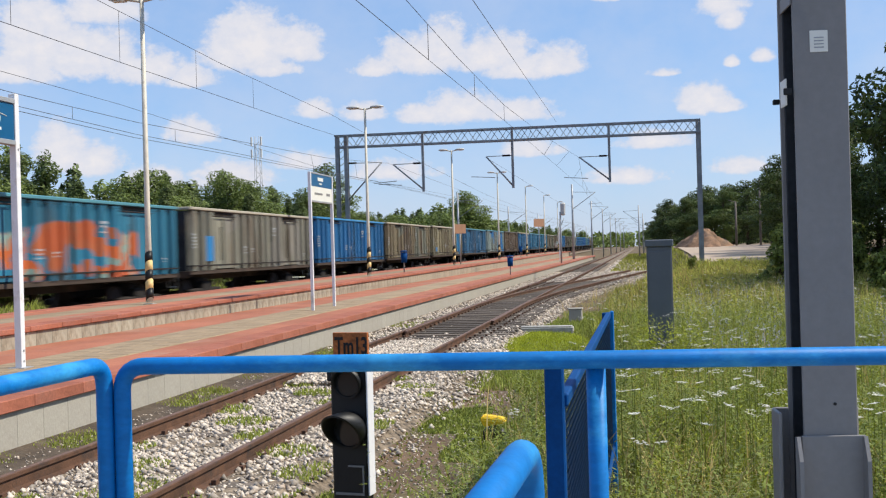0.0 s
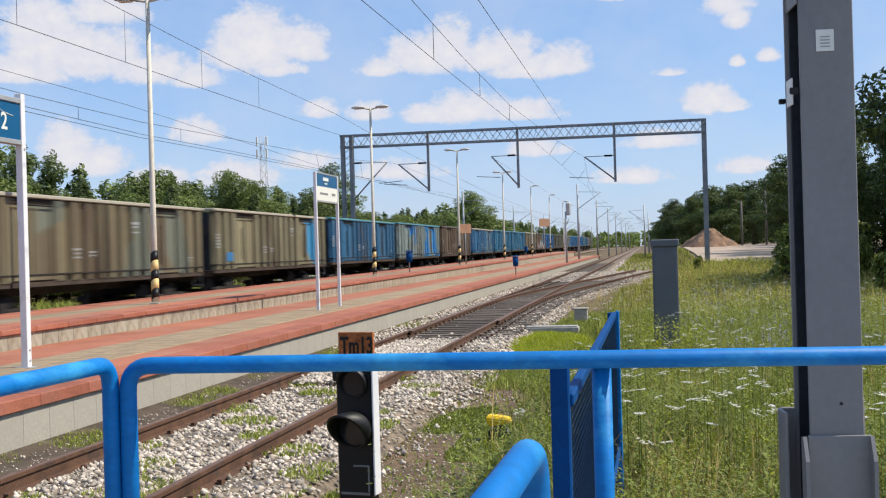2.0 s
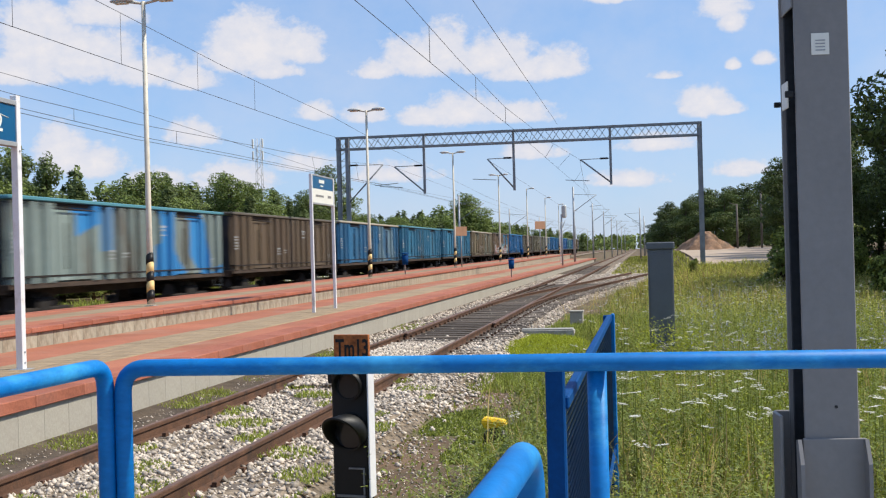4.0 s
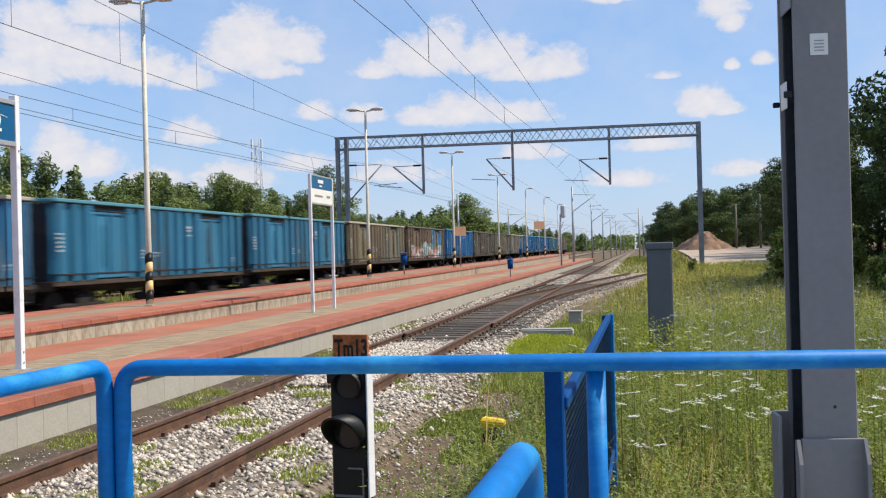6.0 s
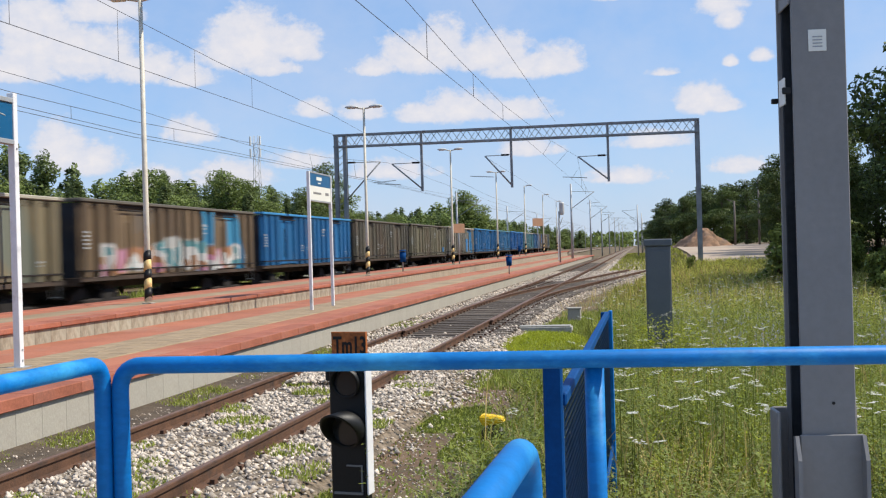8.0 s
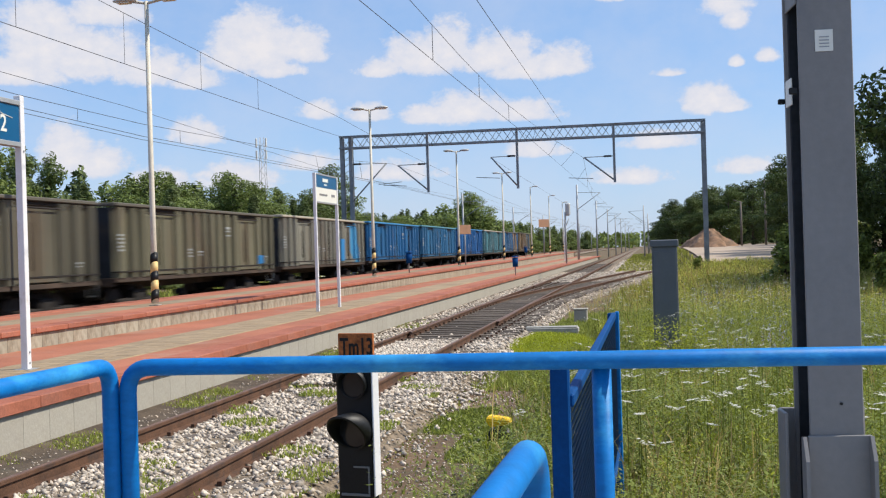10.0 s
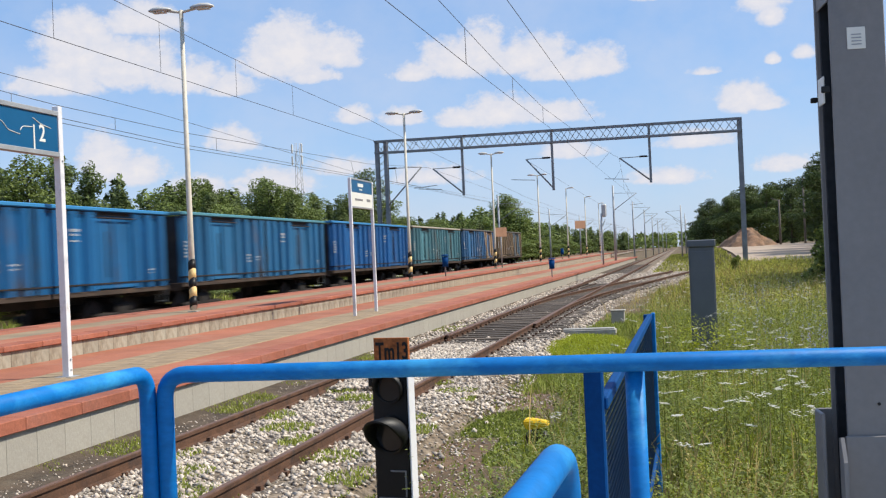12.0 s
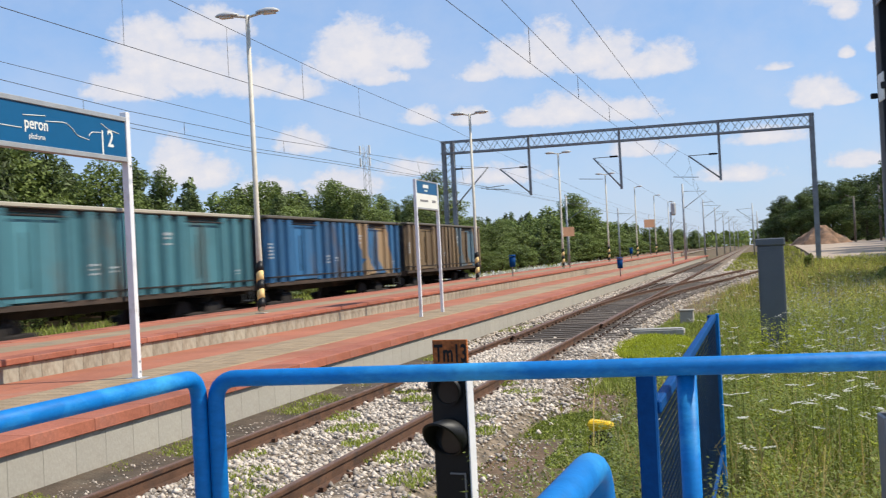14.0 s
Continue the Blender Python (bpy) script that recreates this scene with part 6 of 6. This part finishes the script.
def umbels():
    r = np.random.RandomState(61)
    vs, fs, stems, sf = [], [], [], []
    for i in range(520):
        crowd = i % 6 == 0
        y = r.uniform(8.2, 13.5) if crowd else 7.6 + 34 * r.uniform(0, 1) ** 1.5
        x = r.normal(0.35, 0.75) if crowd else r.uniform(-1.6, 5.5)
        if x < float(meadow_edge(np.array(y))) + 0.7:
            continue
        z = float(land(x, y)) + r.uniform(0.60, 1.0)
        rad = r.uniform(0.03, 0.07)
        tx, ty = r.uniform(-0.35, 0.35, 2)
        for j in range(22):
            a, q = r.uniform(0, 2 * math.pi), rad * math.sqrt(r.uniform(0, 1))
            px, py = x + q * math.cos(a), y + q * math.sin(a)
            pz = z + tx * q * math.cos(a) + ty * q * math.sin(a) + r.uniform(-0.004, 0.004)
            s = 0.010 + 0.004 * r.uniform()
            k = len(vs)
            vs += [(px - s, py, pz), (px, py - s, pz + 0.002), (px + s, py, pz), (px, py + s, pz + 0.002)]
            fs.append((k, k + 1, k + 2, k + 3))
        k = len(stems)
        stems += [(x - 0.003, y, float(land(x, y))), (x + 0.003, y, float(land(x, y))), (x + 0.002, y, z), (x - 0.002, y, z)]
        sf.append((k, k + 1, k + 2, k + 3))
    tagged(soup("umbel_flowers", vs, fs, UMBEL), "flat white wild carrot flowers in the meadow", "flowers")
    tagged(soup("umbel_stems", stems, sf, WEED), "thin green flower stalks in the meadow", "flowers")


umbels()


def stones(name, n, region, seed, s0, s1, label, z_of, accept=None, power=1.4):
    """Loose angular stones, each a crumpled lump of twelve faces."""
    r = np.random.RandomState(seed)
    x0, x1, y0, y1 = region
    y = y0 + (y1 - y0) * r.uniform(0, 1, n) ** power
    x = r.uniform(x0, x1, n)
    if accept is not None:
        k = accept(x, y, r)
        x, y = x[k], y[k]
    n = len(x)
    lump = np.array([(1, 0, 0), (-1, 0, 0), (0, 1, 0), (0, -1, 0), (0, 0, 1), (0, 0, -1), (0.62, 0.62, 0.5), (-0.62, 0.62, -0.4)], np.float32)
    tri = np.array([(4, 0, 6), (4, 6, 2), (6, 0, 2), (4, 2, 1), (4, 1, 3), (4, 3, 0), (5, 2, 0), (5, 7, 2), (7, 1, 2), (5, 1, 7), (5, 3, 1), (5, 0, 3)])
    s = (s0 + (s1 - s0) * r.uniform(0, 1, n) ** 1.8)
    v = lump[None] * (s[:, None, None] * r.uniform(0.4, 1.5, (n, 8, 1)))
    v[:, :, 2] *= 0.75
    a = r.uniform(0, 2 * math.pi, n)
    ca, sa = np.cos(a)[:, None], np.sin(a)[:, None]
    vx, vy = v[:, :, 0] * ca - v[:, :, 1] * sa, v[:, :, 0] * sa + v[:, :, 1] * ca
    z = z_of(x, y) + r.uniform(-0.2, 0.5, n) * s
    p = np.stack([vx + x[:, None], vy + y[:, None], v[:, :, 2] + z[:, None]], 2)
    f = (tri[None] + (np.arange(n) * 8)[:, None, None]).reshape(-1, 3)
    tagged(soup(name, p.reshape(-1, 3), f, STONE), label, "stones")


def slope_z(x, y):
    return -0.15 + 0.0005 * np.clip(y - 15, 0, 300) - np.clip((x + 3.52) / 0.5, 0, 1) * 0.14 - np.clip((-6.15 - x) / 0.3, 0, 1) * 0.1


stones("ballast_stones", 27000, (-5.62, -2.95, 7, 24), 71, 0.013, 0.042, "loose pale ballast stones between and beside the rails", slope_z,
       lambda x, y, r: (np.abs(x + 5.7025) > 0.06) & (np.abs(x + 4.1975) > 0.06) & (r.uniform(0, 1, len(x)) < np.where(x > -3.35, np.where(y < 13.5, 0.10, 0.45), 1.0) * np.where(np.sin(y * 1.7 + 2.0 * np.sin(x * 2.2)) > 0.55, 0.5, 1.0) * np.clip((y - 7.2) / 2.6, 0.25, 1.0)))
def siding_offset(y):
    return np.where(y < 33, 0, np.where(y < 48, 0.0037 * (y - 33) ** 2, 0.8325 + 0.111 * (y - 48)))


stones("ballast_stones_far", 36000, (-6.56, 1.4, 21, 82), 72, 0.026, 0.055, "pale ballast stones round the switch",
       lambda x, y: -0.15 + 0.05 * (x < -5.75) + 0.0005 * np.clip(y - 15, 0, 300) - np.clip((x - AXIS - siding_offset(y) - 1.5) / 0.4, 0, 1) * 0.14,
       lambda x, y, r: (np.abs(x + 5.7025) > 0.06) & (np.abs(x + 4.1975) > 0.06) & (x < AXIS + 1.95 + siding_offset(y)) & (np.abs(x - AXIS - HALF - siding_offset(y)) > 0.07)
       & ((x < -5.78) | (x > AXIS + 0.95 + siding_offset(y)) | (y > 60) | (r.uniform(0, 1, len(x)) < 0.03)), 1.2)
stones("ballast_stones_switch", 9000, (-5.6, -4.3, 15.5, 22.6), 75, 0.018, 0.042, "ballast stones heaped before the switch", lambda x, y: -0.10 + 0.0005 * np.clip(y - 15, 0, 300), None, 1.0)
stones("trackside_stones", 5000, (-3.4, 1.2, 82, 150), 76, 0.05, 0.11, "pale stones beside the line beyond the siding", lambda x, y: land(x, y) + 0.02, lambda x, y, r: x < 1.1 + (y - 82) * 0.03, 1.2)
stones("dark_gravel", 1800, (-6.58, -5.8, 7, 24), 73, 0.006, 0.018, "gravel along the platform wall", lambda x, y: -0.115 + 0.0005 * np.clip(y - 15, 0, 300))
stones("scattered_stones", 2600, (-3.2, -1.9, 7, 16), 74, 0.006, 0.018, "scattered pebbles on the bare soil", lambda x, y: GROUND + 0 * x + 0.01)
sleepers()
edges()


def pavers():
    """Square pavers of the platform's worn middle, where it passes closest."""
    own = tagged(new("paver_field"), "worn grey-tan square pavers on the platform", "paving", kind="structure")
    rnd = random.Random(8)
    first = None
    for j in range(75):
        for i in range(4):
            if first is None:
                first = mesh_object("paver", boxes((-0.135, 0.135, -0.135, 0.135, -0.03, 0.006), bevel=0.005), TAN_PAVER, own)
                ob = first
            else:
                ob = new("paver", first.data)
                ob.parent = own
            y = 10.0 + 0.28 * j
            ob.location = (-8.61 + 0.28 * i, y, LOW + level(y) + rnd.uniform(0.0, 0.005))


pavers()


# ---- the running train ----
def motions():
    """The freight train runs past at about twenty metres a second."""
    rows = [(0.0, 0.2), (1.5, -0.1), (3.0, -0.1), (4.5, 0.35), (5.5, 0.55), (6.5, 0.4), (8.0, 0.3), (9.5, 0.3), (11.0, 0.45), (11.8, 0.65), (12.6, 0.45), (14.0, 0.35)]
    for i, w in enumerate(WAGONS):
        y0 = NOSE + PITCH * i - PITCH / 2
        path = []
        for t, lag in rows:
            y = y0 - (20.1 * t + 0.011 * t * t) + lag
            path.append((t, pose(TRAIN_AXIS, y, rise(y))))
        walk(w, path)
    # the wheels roll: all wheelsets in the same place on their bogies turn alike
    for y in (-0.9, 0.9):
        alike = [o for o in WHEELSETS if abs(o.location.y - y) < 0.01]
        turning = []
        for k in range(421):
            t = k / 30
            turning.append((t, pose(0, y, 0.46, math.degrees((20.1 * t + 0.011 * t * t) / 0.46))))
        walk(alike[0], turning)
        keys = alike[0].animation_data
        for o in alike[1:]:
            o.rotation_mode = "QUATERNION"
            o.animation_data_create()
            o.animation_data.action = keys.action
            o.animation_data.action_slot = keys.action_slot


motions()
